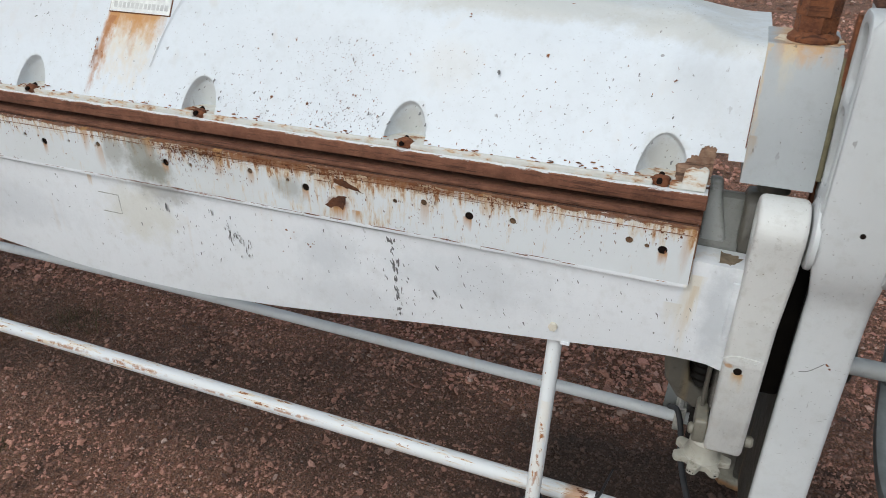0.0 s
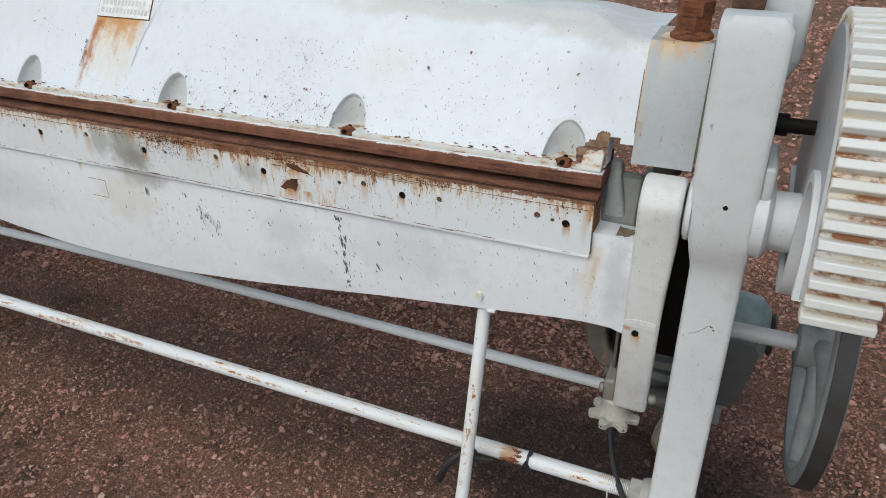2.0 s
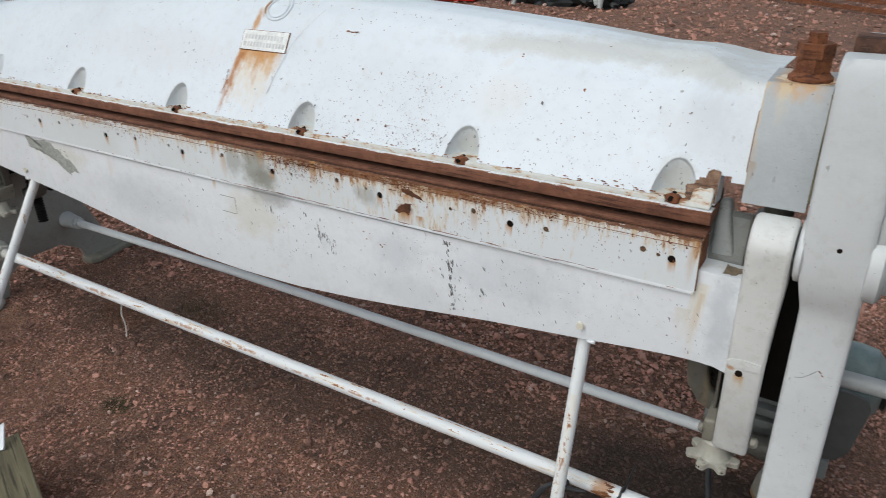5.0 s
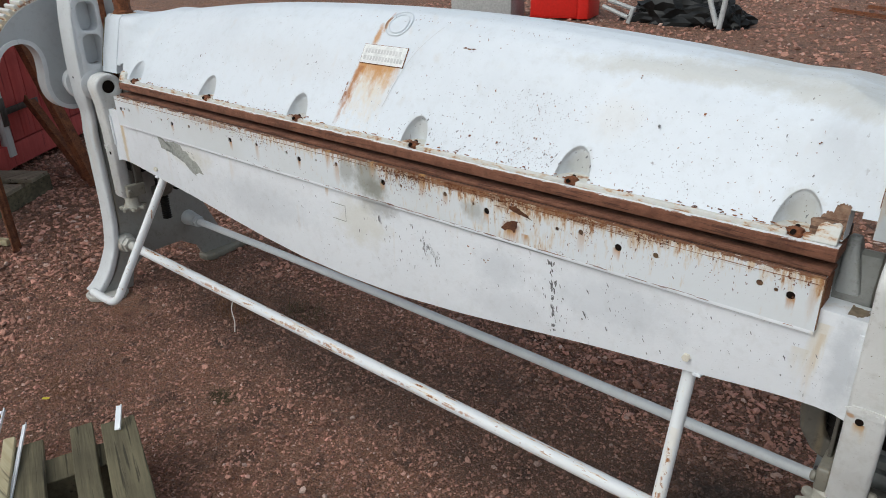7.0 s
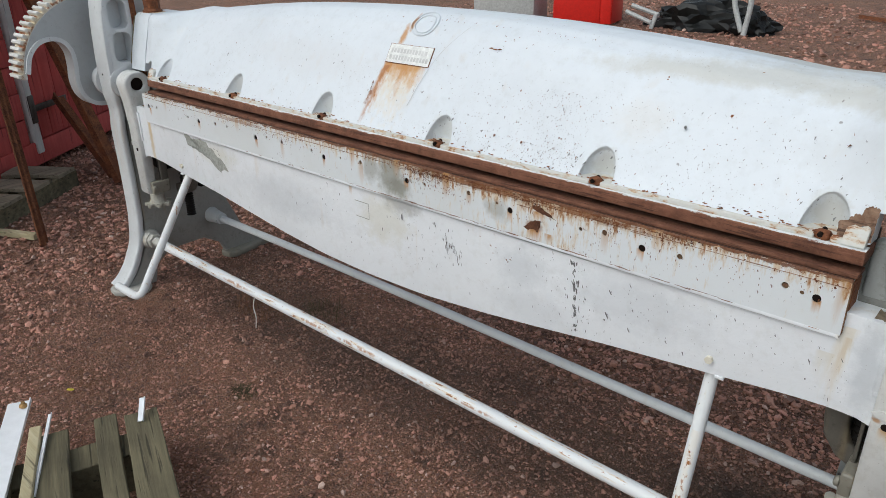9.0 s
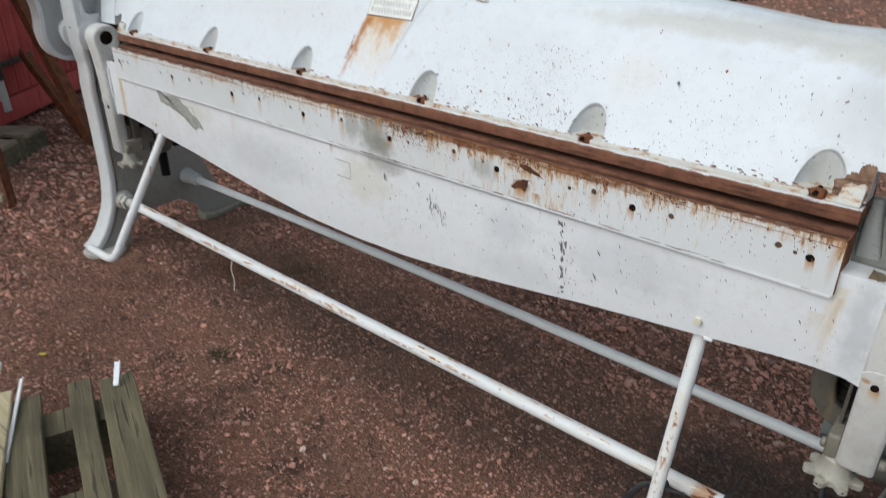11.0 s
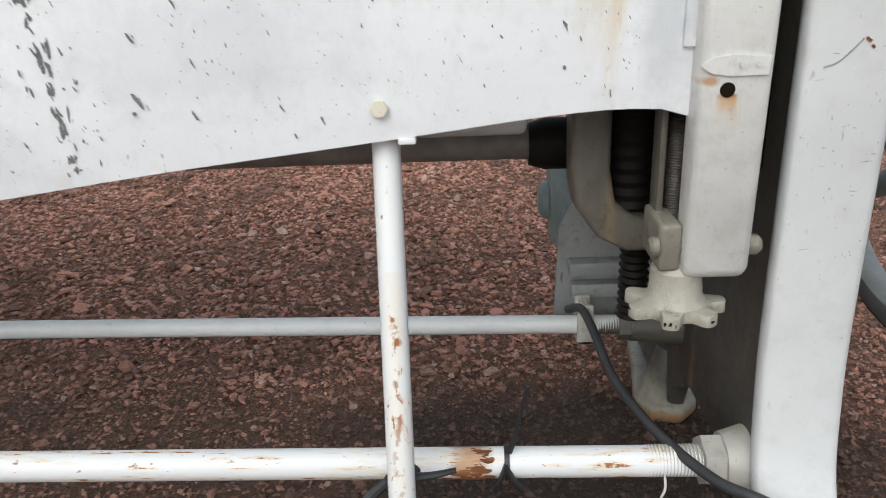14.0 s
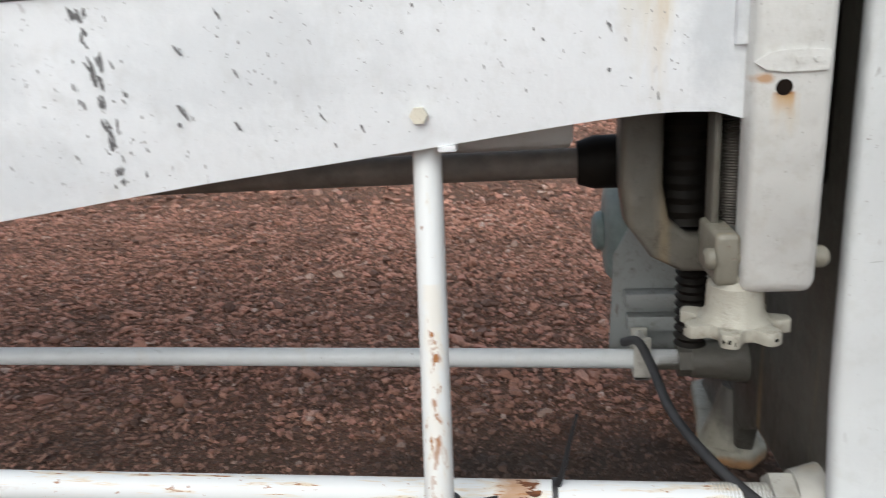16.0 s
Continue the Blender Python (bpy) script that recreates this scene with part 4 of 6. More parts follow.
        thick = 0.16 + 0.84 * min(1, max(0, (x + 1.5) / 0.5)) * min(1, max(0, (-0.06 - x) / 0.35))
        if z > 0.752 and rng.random() < thick * (0.05 + 1.5 * max(0, noise.noise((x * 9, z * 14, 2)) + 0.7 * noise.noise((x * 37, z * 30, 5)) + 0.08)):
            specks.append(blob(x, z, rng.uniform(0.0004, 0.0012) * (1.6 if z > 0.828 else 1), rng.uniform(0.0005, 0.0026), 7, 0.7, rng.uniform(-0.4, 0.4), rng))
    for _ in range(70):
        x, z = rng.gauss(-0.62, 0.28), 0.848 - abs(rng.gauss(0, 0.008))
        if -2.3 < x < 0.0:
            specks.append(blob(x, z, rng.uniform(0.006, 0.026), rng.uniform(0.0003, 0.0009), 10, 0.5, rng.uniform(-0.02, 0.02), rng))
    for _ in range(90):
        specks.append(blob(rng.gauss(-0.8, 0.45), 0.7465 + abs(rng.gauss(0, 0.0014)), rng.uniform(0.003, 0.022), rng.uniform(0.0003, 0.0008), 9, 0.4, 0, rng))
    specks = [s for s in specks if all(-2.355 < u < 0.044 for u, v in s)]
    tagged(part("rust_fleck", flakes(specks, face2), M_RUST, strip), kind="stuff")
    ledge = lambda u, v: ((u, v, 0.7842), (0, 0, 1))
    pair("dirt_patch", flakes([ragged([(0.064, 0.020), (0.085, 0.012), (0.108, 0.016), (0.120, 0.030), (0.116, 0.048), (0.090, 0.054), (0.068, 0.046)], 0.0025)], ledge, 0.0008), M_DIRT, apron, "brown dirt lying on the ledge")
    # grey line laid on for the shadow and dirt under the ledge
    part("grime_line", flakes([[(-2.36 + 0.1 * k, 0.7318 + rng.gauss(0, 0.0004)) for k in range(25)] + [(0.04, 0.7338), (-2.36, 0.7338)]], face, 0.0003), M_BARS, apron)
    part("end_rust", box(0.0462, 0.0503, 0.0036, 0.050, 0.788, 0.8405, 0.0008), M_RUST, strip, "rusted end of the strip")
    part("end_rust", box(0.0480, 0.0492, -0.0052, 0.0030, 0.746, 0.844), M_SHELL2, strip)
    part("seam_line", join(*[box(-2.358 + 0.1 * k, -2.258 + 0.1 * k - 0.0005, -0.0064, -0.0050, 0.8330 + rng.uniform(-0.0003, 0.0003), 0.8338 + rng.uniform(-0.0003, 0.0004)) for k in range(24)]), M_CHIPRUST, strip, "thin rusted joint along the strip")
    return apron


apron = build_apron()


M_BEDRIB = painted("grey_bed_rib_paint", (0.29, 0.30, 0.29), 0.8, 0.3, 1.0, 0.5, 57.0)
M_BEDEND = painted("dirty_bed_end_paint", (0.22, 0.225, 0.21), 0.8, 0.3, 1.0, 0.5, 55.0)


# -- fixed bed behind the apron --
def build_bed():
    bm = slab([(0.070, 0.8425), (0.070, 0.60), (0.085, 0.555), (0.120, 0.545), (0.135, 0.60), (0.135, 0.74), (0.22, 0.76), (0.24, 0.80), (0.24, 0.835)], [], "x", -2.30, -0.02, 0.006)
    bed = part("bed", bm, M_GREY, machine, "grey-white fixed bed beam")
    part("bed_blade", box(-2.352, 0.0505, 0.0130, 0.058, 0.8445, 0.8525, 0.0015), M_BLADE, bed, "rust-brown bed blade")
    part("bed_lip", box(-2.345, 0.046, 0.060, 0.17, 0.845, 0.8530, 0.002), M_BEDTOP, bed, "stained dirty bed surface")
    for i in range(15):
        part("blade_screw", turned((-0.13 - 0.15 * i, 0.072, 0.8525), (0, 0, 1), [(0, 0.0085), (0.0012, 0.0080), (0.0014, 0.0015)], 16), M_RUST, bed)
    # end castings that carry the bed
    bm = slab([(0.045, 0.66), (0.20, 0.66), (0.26, 0.74), (0.26, 0.80), (0.155, 0.852), (0.116, 0.866), (0.104, 0.860), (0.094, 0.826), (0.078, 0.802), (0.062, 0.790), (0.060, 0.770)], [], "x", -0.02, 0.113, 0.006, 3)
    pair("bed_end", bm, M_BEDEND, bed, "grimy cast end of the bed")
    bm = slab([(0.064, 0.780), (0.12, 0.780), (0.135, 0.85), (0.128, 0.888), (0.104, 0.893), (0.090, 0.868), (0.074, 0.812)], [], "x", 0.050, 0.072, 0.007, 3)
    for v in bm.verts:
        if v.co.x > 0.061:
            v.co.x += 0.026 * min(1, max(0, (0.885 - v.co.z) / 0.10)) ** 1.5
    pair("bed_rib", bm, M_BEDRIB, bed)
    # slide coloured black to paint in the shade between arm and leg
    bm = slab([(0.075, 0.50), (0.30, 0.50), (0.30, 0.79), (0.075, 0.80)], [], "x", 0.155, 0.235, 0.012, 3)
    pair("bed_bracket", bm, M_GREASE_GAP, bed, "greasy bed slide, blackened for the shade behind the arm")
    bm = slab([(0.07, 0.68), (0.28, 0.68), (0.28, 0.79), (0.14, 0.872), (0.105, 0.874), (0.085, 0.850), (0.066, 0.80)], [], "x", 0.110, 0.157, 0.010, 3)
    pair("bed_shoulder", bm, M_DIRTY_DIM, bed)
    return bed


build_bed()


# -- clamping beam --
def beam_profile(x):
    """The y-z line of the sloping face, from the nose over the crest; towards the ends it flattens into the clamp blocks."""
    u = abs(x - XC)
    top = 1.140 + 0.060 * max(0.0, 1 - (u / 1.02) ** 2) if u < 1.02 else 1.140
    k = (top - 0.905) / 0.235
    mid = [(0.034, 0.905), (0.158, 0.905 + 0.163 * k), (0.200, 0.905 + 0.205 * k), (0.240, 0.905 + 0.228 * k), (0.285, top), (0.36, top - 0.012)]
    end = [(0.044, 0.905), (0.098, 1.100), (0.108, 1.114), (0.125, 1.1175), (0.240, 1.118), (0.36, 1.112)]
    f = min(1.0, max(0.0, (u - 1.10) / 0.135))
    f = f * f * (3 - 2 * f)
    return [(a[0] + (b[0] - a[0]) * f, a[1] + (b[1] - a[1]) * f) for a, b in zip(mid, end)]


POCKETS = [-0.024 - 0.4500 * i for i in range(6)]


def beam_face(x, s):
    """A point of the face: s from 0 at the nose to 1 at the rear."""
    P = beam_profile(x)
    L = [0.0]
    for a, b in zip(P, P[1:]):
        L.append(L[-1] + math.dist(a, b))
    d = s * L[-1]
    for i in range(len(P) - 1):
        if d <= L[i + 1] + 1e-9:
            t = (d - L[i]) / (L[i + 1] - L[i])
            return P[i][0] + (P[i + 1][0] - P[i][0]) * t, P[i][1] + (P[i + 1][1] - P[i][1]) * t
    return P[-1]


def beam_point(x, z):
    """The face's point at a height on its straight part, and the normal."""
    P = beam_profile(x)
    (ya, za), (yb, zb) = P[0], P[1]
    t = (z - za) / (zb - za)
    n = Vector((0, -(zb - za), yb - ya)).normalized()
    return (x, ya + (yb - ya) * t, z), n


def face_at(x, z):
    """The face's point at a height below the crest, and the normal."""
    lo, hi = 0.0, 0.8
    for _ in range(24):
        mid = (lo + hi) / 2
        if beam_face(x, mid)[1] < z:
            lo = mid
        else:
            hi = mid
    (ya, za), (yb, zb) = beam_face(x, lo), beam_face(x, lo + 0.01)
    return (x, ya, za), Vector((0, -(zb - za), yb - ya)).normalized()


def build_beam():
    x1 = 0.100
    xs = list(np.linspace(2 * XC - x1, x1, 260))
    for px in POCKETS:
        xs = [x for x in xs if abs(x - px) > 0.046] + list(np.linspace(px - 0.046, px + 0.046, 62))
    xs = sorted(xs)
    rows = [0.30 * k / 54 for k in range(54)] + [0.30 + 0.70 * k / 40 for k in range(41)]
    nx, ns = len(xs), len(rows)
    bm = bmesh.new()
    grid = []
    for x in xs:
        row = []
        for j in range(ns):
            y, z = beam_face(x, rows[j])
            # soft waviness of the casting
            w = 0.0012 * noise.noise((x * 6, z * 7, 1.5)) + 0.0006 * noise.noise((x * 19, z * 23, 4.5))
            y -= w
            z += w * 0.7
            # scallops over the clamp bolts: vertical half rounds with a level floor
            for px in POCKETS:
                dx = x - px
                if abs(dx) < 0.05 and z < 1.02:
                    arc = math.sqrt(max(0, 1 - (dx / 0.040) ** 2))
                    top = 0.906 + 0.066 * arc
                    back = 0.040 + 0.046 * arc
                    if z < top:
                        y = max(y, min(back, y + (top - z) * 1.5))
            row.append(bm.verts.new((x, y, z)))
        grid.append(row)
    for i in range(nx - 1):
        xm = abs((xs[i] + xs[i + 1]) / 2 - XC)
        for j in range(ns - 1):
            zm = (grid[i][j].co.z + grid[i][j + 1].co.z) / 2
            if xm > 1.212 and zm < 0.957 - 0.010 * (xm > 1.232):
                continue
            bm.faces.new((grid[i][j], grid[i + 1][j], grid[i + 1][j + 1], grid[i][j + 1]))
    bmesh.ops.delete(bm, geom=[v for v in bm.verts if not v.link_faces], context="VERTS")
    # thickness
    rim = [e for e in bm.edges if e.is_boundary]
    out = bmesh.ops.extrude_edge_only(bm, edges=rim)
    vs = [g for g in out["geom"] if isinstance(g, bmesh.types.BMVert)]
    bmesh.ops.translate(bm, verts=vs, vec=(0, 0.05, -0.004))
    for v in vs:
        v.co.y = max(v.co.y, 0.075)
    beam = part("clamp_beam", bm, M_BEAM, machine, "white sloping clamp beam with scalloped bolt pockets and rust spots", 50)
    rng = random.Random(5)
    # nose and blade
    ends = [-2.352] + [v for p in reversed(POCKETS) for v in (p - 0.010, p + 0.016)] + [0.046]
    for a, b in zip(ends[::2], ends[1::2]):
        if b - a > 0.03:
            part("nose", box(a, b, 0.0300, 0.10, 0.8975, 0.9090, 0.0030, 3), M_STRIPN, beam, "paint-flaked nose edge")
    part("nose_floor", box(-2.350, 0.045, 0.0440, 0.10, 0.8980, 0.9080, 0.001), M_STRIPN, beam)
    part("upper_blade", box(-2.352, 0.053, 0.018, 0.085, 0.874, 0.8970, 0.002), M_BLADE, beam, "rust-brown clamping blade")
    part("blade_top", box(-2.351, 0.0515, 0.0192, 0.05, 0.8970, 0.8985, 0.0005), M_BLADETOP, beam, "white-painted upper edge of the blade")
    part("blade_backing", box(-2.345, 0.045, 0.085, 0.16, 0.8745, 0.9000, 0.002), M_GREASE_GAP, beam)
    for i, px in enumerate(POCKETS):
        a = 0.4 * i
        lump = bmesh.new()
        bmesh.ops.create_icosphere(lump, subdivisions=3, radius=1)
        for v in lump.verts:
            w = 1 + 0.45 * noise.noise(v.co * 1.6 + Vector((i * 7.0, 0, 0))) + 0.25 * noise.noise(v.co * 4.0 + Vector((0, i * 5.0, 0)))
            v.co = Vector((px + 0.003, 0.040, 0.906)) + Vector((v.co.x * 0.016 * w, v.co.y * 0.011 * w, v.co.z * 0.010 * w))
        bolt = part("clamp_bolt", lump, M_RUST, beam, "rust-swollen clamp bolt", 180)
        part("bolt_hole", rod((px, 0.0265, 0.908), (px + 0.001, 0.053, 0.912), 0.0045, n=12), M_BORE, bolt)
    # nose ends with flaked paint
    shell = [(0.000, 0.9085), (0.052, 0.9085), (0.0515, 0.938), (0.0515, 0.962), (0.040, 0.966), (0.030, 0.960), (0.027, 0.949), (0.016, 0.946), (0.008, 0.936), (-0.004, 0.930)]
    ring = []
    for (a, b), (c, d) in zip(shell, shell[1:] + shell[:1]):
        ring += [(a + (c - a) * t + rng.gauss(0, 0.0007), b + (d - b) * t + rng.gauss(0, 0.0009)) for t in (0, 0.2, 0.4, 0.6, 0.8)]
    part("rust_shell", flakes([ring], beam_point, 0.0022), M_SHELL, beam, "bare rusted corner of the beam")
    bm = slab([(0.009, 0.9000), (0.047, 0.9000), (0.048, 0.930), (0.042, 0.935), (0.030, 0.930), (0.022, 0.933), (0.012, 0.927)], [], "y", 0.0275, 0.045, 0.0025)
    for v in bm.verts:
        v.co.y += 0.70 * max(0, v.co.z - 0.910)
    pair("nose_pad", bm, M_STRIPN, beam, "flaked rusty nose end")
    # writing plate and round cast mark
    def tilted(x0, xa, z0, za, d0, d1):
        b = bmesh.new()
        vs = []
        for d in (d0, d1):
            for x, z in ((x0, z0), (xa, z0), (xa, za), (x0, za)):
                p, nn = beam_point(x, z)
                vs.append(b.verts.new(Vector(p) + nn * d))
        for f in ((0, 1, 2, 3), (4, 5, 6, 7), (0, 1, 5, 4), (1, 2, 6, 5), (2, 3, 7, 6), (3, 0, 4, 7)):
            b.faces.new([vs[k] for k in f])
        return b
    plate = part("name_plate", bevel(tilted(-1.193, -1.038, 1.068, 1.112, -0.001, 0.0022), 0.0008, 1), M_PLATE, beam, "small worn aluminium name plate with faded print")
    part("plate_rim", join(*[tilted(*q, -0.001, 0.0015) for q in ((-1.1945, -1.0365, 1.0665, 1.0685), (-1.1945, -1.0365, 1.1115, 1.1130), (-1.1945, -1.1925, 1.0665, 1.1130), (-1.0385, -1.0365, 1.0665, 1.1130))]), M_CHIPRUST, plate)
    rows = []
    for r in range(2):
        x = -1.184
        while x < -1.052:
            w = rng.uniform(0.006, 0.009)
            rows.append(tilted(x, x + w, 1.075 + 0.017 * r, 1.0855 + 0.017 * r, 0.0022, 0.0025))
            x += w + 0.0035
    tagged(part("print_bar", join(*rows), M_BARS, plate), kind="stuff")
    rim = []
    for r in (0.043, 0.032):
        L = []
        for k in range(29):
            a = k * math.tau / 28
            p, nn = face_at(-1.110 + r * math.cos(a), 1.164 + r * 0.62 * math.sin(a))
            L.append(Vector(p) + nn * 0.001)
        rim.append(tube(L, 0.0018, 8, 1, False))
    part("cast_badge", join(*rim), M_BEAM, beam, "round cast badge under paint")
    streak = [blob(-1.212 + rng.uniform(-0.008, 0.004), 0.985 + rng.uniform(-0.025, 0.03), 0.0008, rng.uniform(0.002, 0.006), 7, 0.4, -0.2, rng) for _ in range(12)]
    line = smooth_line([(-1.062, 0.975, 0), (-1.046, 1.030, 0), (-1.022, 1.085, 0), (-0.990, 1.130, 0), (-0.955, 1.165, 0)], 6)
    part("scratch", flakes([[(a.x - 0.0009, a.y), (a.x + 0.0009, a.y), (b.x + 0.0009, b.y), (b.x - 0.0009, b.y)] for a, b in zip(line, line[1:])], face_at, 0.0016), M_GREY, beam, "long faint scratch beside the name plate")
    dark, rust = [], []
    for _ in range(1900):
        x = rng.choice((rng.uniform(-2.2, 0.05), rng.uniform(-1.0, 0.0), rng.gauss(-0.62, 0.16), rng.gauss(-0.60, 0.06)))
        z = rng.uniform(0.915, 1.06) if rng.random() < 0.75 else rng.uniform(0.91, 0.95)
        if any(abs(x - p) < 0.05 and z < 1.01 for p in POCKETS) or x > 0.03:
            continue
        s = math.exp(rng.gauss(-1.15, 0.50))
        (dark if rng.random() < 0.65 else rust).append(blob(x, z, rng.uniform(0.0006, 0.0020) * s, rng.uniform(0.0008, 0.0034) * s, 8, 0.75, rng.uniform(-1.2, 0.6), rng))
    for px in POCKETS[:3]:
        for _ in range(15):
            a = rng.uniform(0.3, math.pi)
            k = math.exp(rng.gauss(-0.3, 0.5))
            dark.append(blob(px + 0.058 * math.cos(a) + rng.gauss(0, 0.006), 0.915 + 0.078 * math.sin(a) * rng.uniform(0.2, 1), 0.0011 * k, 0.0024 * k, 9, 0.6, -0.5, rng))
    for _ in range(150):
        rust.append(blob(rng.uniform(-2.2, 0.02), 0.9075 + abs(rng.gauss(0, 0.004)), rng.uniform(0.001, 0.006), 0.0012, 6, 0.4, 0, rng))
    def crest(u, v):
        y, z = beam_face(u, v)
        ya, za = beam_face(u, v + 0.01)
        return (u, y, z), Vector((0, -(za - z), ya - y)).normalized()
    marks = [blob(rng.choice((rng.gauss(-0.72, 0.05), rng.gauss(-0.80, 0.03), rng.uniform(-1.6, 0.0))), rng.uniform(0.58, 0.68), rng.uniform(0.0008, 0.0030), rng.uniform(0.001, 0.003), 8, 0.6, 0, rng) for _ in range(16)]
    marks += [blob(rng.choice((rng.gauss(-1.0, 0.12), rng.gauss(-0.68, 0.05))), 0.690 + rng.gauss(0, 0.006), rng.uniform(0.0005, 0.0013), rng.uniform(0.002, 0.007), 8, 0.5, 0, rng) for _ in range(26)]
    marks += [blob(-0.86 + 0.012 * k, 0.555 - 0.004 * (k % 2), 0.007, 0.004, 8, 0.4, 0, rng) for k in range(3)] + [blob(-0.398, 0.545 + 0.012 * k, 0.002, 0.004, 8, 0.4, 0, rng) for k in range(2)]
    tagged(part("rust_spot", flakes(marks, crest, 0.002), M_CHIPRUST, beam), kind="stuff")
    tagged(part("paint_chip", flakes(dark, beam_point), M_CHIP, beam), kind="stuff")
    tagged(part("rust_spot", flakes(rust + streak, beam_point), M_CHIPRUST, beam), kind="stuff")
    # clamp blocks with their spindles
    bm = bmesh.new()
    ring = [(0.048, 0.918), (0.062, 0.985), (0.098, 1.105), (0.112, 1.119), (0.23, 1.119), (0.23, 0.918)]
    ends = [[bm.verts.new((x, y, z)) for y, z in ring] for x in (0.094, 0.197)]
    for k in range(6):
        bm.faces.new((ends[0][k], ends[0][(k + 1) % 6], ends[1][(k + 1) % 6], ends[1][k]))
    bm.faces.new(ends[0])
    bm.faces.new(ends[1])
    bevel(bm, 0.011, 3, 40)
    blocks = pair("clamp_block", bm, M_BLOCK_SHADE, beam, "clamp block with rust along its edge")
    # far block keeps the beam's white
    blocks[1].data.materials[0] = M_BEAM
    pair("washer", turned((0.155, 0.150, 1.1195), (0, 0, 1), [(0, 0.036), (0.006, 0.036), (0.010, 0.031), (0.014, 0.029)], 32), M_RUST, blocks)
    pair("nut", hexagon((0.155, 0.150, 1.1330), (0, 0, 1), 0.0305, 0.024, 0.2, 0.003), M_RUST, blocks, "rusty hexagon nut")
    pair("lock_nut", hexagon((0.155, 0.150, 1.1575), (0, 0, 1), 0.0305, 0.024, 0.5, 0.003), M_RUST, blocks, "rusty lock nut")
    pair("spindle_end", hexagon((0.155, 0.150, 1.1810), (0, 0, 1), 0.0165, 0.018, 0.1, 0.002), M_RUST, blocks)
    pair("spindle", turned((0.150, 0.125, 0.78), (0, 0, 1), [(0, 0.020), (0.100, 0.020), (0.102, 0.026), (0.128, 0.026), (0.130, 0.030), (0.158, 0.030)], 28), M_DIRTY_DIM, blocks)
    run = bmesh.new()
    ring = blob(0.155, 0.150, 0.050, 0.044, 22, 0.14, 0, rng)
    run.faces.new([run.verts.new((x, max(y, 0.113), 1.1196)) for x, y in ring])
    pair("rust_bleed", run, M_STAIN, blocks)
    edge = tube([(0.0935, 0.108, 1.108), (0.0925, 0.090, 1.07), (0.0925, 0.074, 1.02), (0.0925, 0.060, 0.97)], 0.0007, 8, 6)
    part("rust_seam", edge, M_CHIPRUST, blocks[0])
    pair("grime_seam", tube([(0.2010, 0.054, 0.935), (0.2010, 0.066, 0.985), (0.2010, 0.100, 1.108)], 0.0042, 8, 6), M_OLIVE, blocks)
    return beam


M_STAIN = None


def stain_material():
    m = Mat("orange_rust_stain", 0.6)
    n = m.noise(1.0, 4, 0.6, (45, 45, 7), 2.0)
    c = m.mix(m.ramp(n, 0.35, 0.62), (0.42, 0.19, 0.06), (0.72, 0.62, 0.46))
    m.colour(c)
    return m.m


M_STAIN = stain_material()


def nose_material():
    m = Mat("flaked_nose_paint")
    n = m.noise(1.0, 5, 0.65, (22, 60, 60), 3.0)
    f = m.noise(70, 4, 0.6, shift=5.0)
    c = m.mix(m.mul(m.ramp(f, 0.4, 0.7), 0.3), (0.60, 0.60, 0.565), (0.46, 0.42, 0.34))
    c = m.mix(m.mul(m.ramp(n, 0.50, 0.62), 0.8), c, (0.50, 0.32, 0.15))
    c = m.mix(m.mul(m.ramp(n, 0.56, 0.64), m.ramp(f, 0.40, 0.52)), c, (0.24, 0.09, 0.035))
    m.colour(c).bump(f, 0.3, 0.002)
    return m.m


M_STRIPN = nose_material()


def blade_top_material():
    """White paint on the blade's upper edge, flaked to rust towards the front."""
    m = Mat("flaked_blade_top_paint")
    n = m.noise(1.0, 5, 0.7, (35, 120, 60), 3.0)
    front = m.ramp(m.axis(1), -0.172, -0.181)
    c = m.mix(m.ramp(m.mul(n, m.mul(front, 0.30), "PLUS"), 0.66, 0.74), (0.74, 0.76, 0.77), (0.24, 0.10, 0.05))
    m.colour(c)
    return m.m


M_BLADETOP = blade_top_material()
M_SHELL = rusty("mottled_rust_scale", (0.10, 0.045, 0.024), (0.28, 0.18, 0.12), 15.0)
# base greyed to paint in the dimmer light on the near block's upright face
M_BLOCK_SHADE = painted("shaded_block_paint", (0.38, 0.40, 0.41), 0.6, 0.25, 0.35, 0.4, 61.0, [],
                      [(0.090, 0.098, 1.118, 0.20, 0.6, (0.56, 0.40, 0.20)), (0.100, 0.190, 1.120, 0.030, 0.8, (0.52, 0.29, 0.10)), (0.115, 0.135, 1.118, 0.07, 0.5, (0.60, 0.50, 0.30)), (0.088, 0.104, 0.99, 0.06, 0.5, (0.35, 0.25, 0.14))])
beam = build_beam()
beam.location.z -= 0.006


M_FOOT = painted("grimy_cream_foot_paint", (0.24, 0.225, 0.18), 1.0, 0.8, 1.0, 0.6, 65.0, [(0.20, 0.006, 0.12, 0.012, (0.30, 0.14, 0.05), 0.8), (0.23, 0.09, 0.03, 0.05, (0.05, 0.045, 0.04), 0.8)])


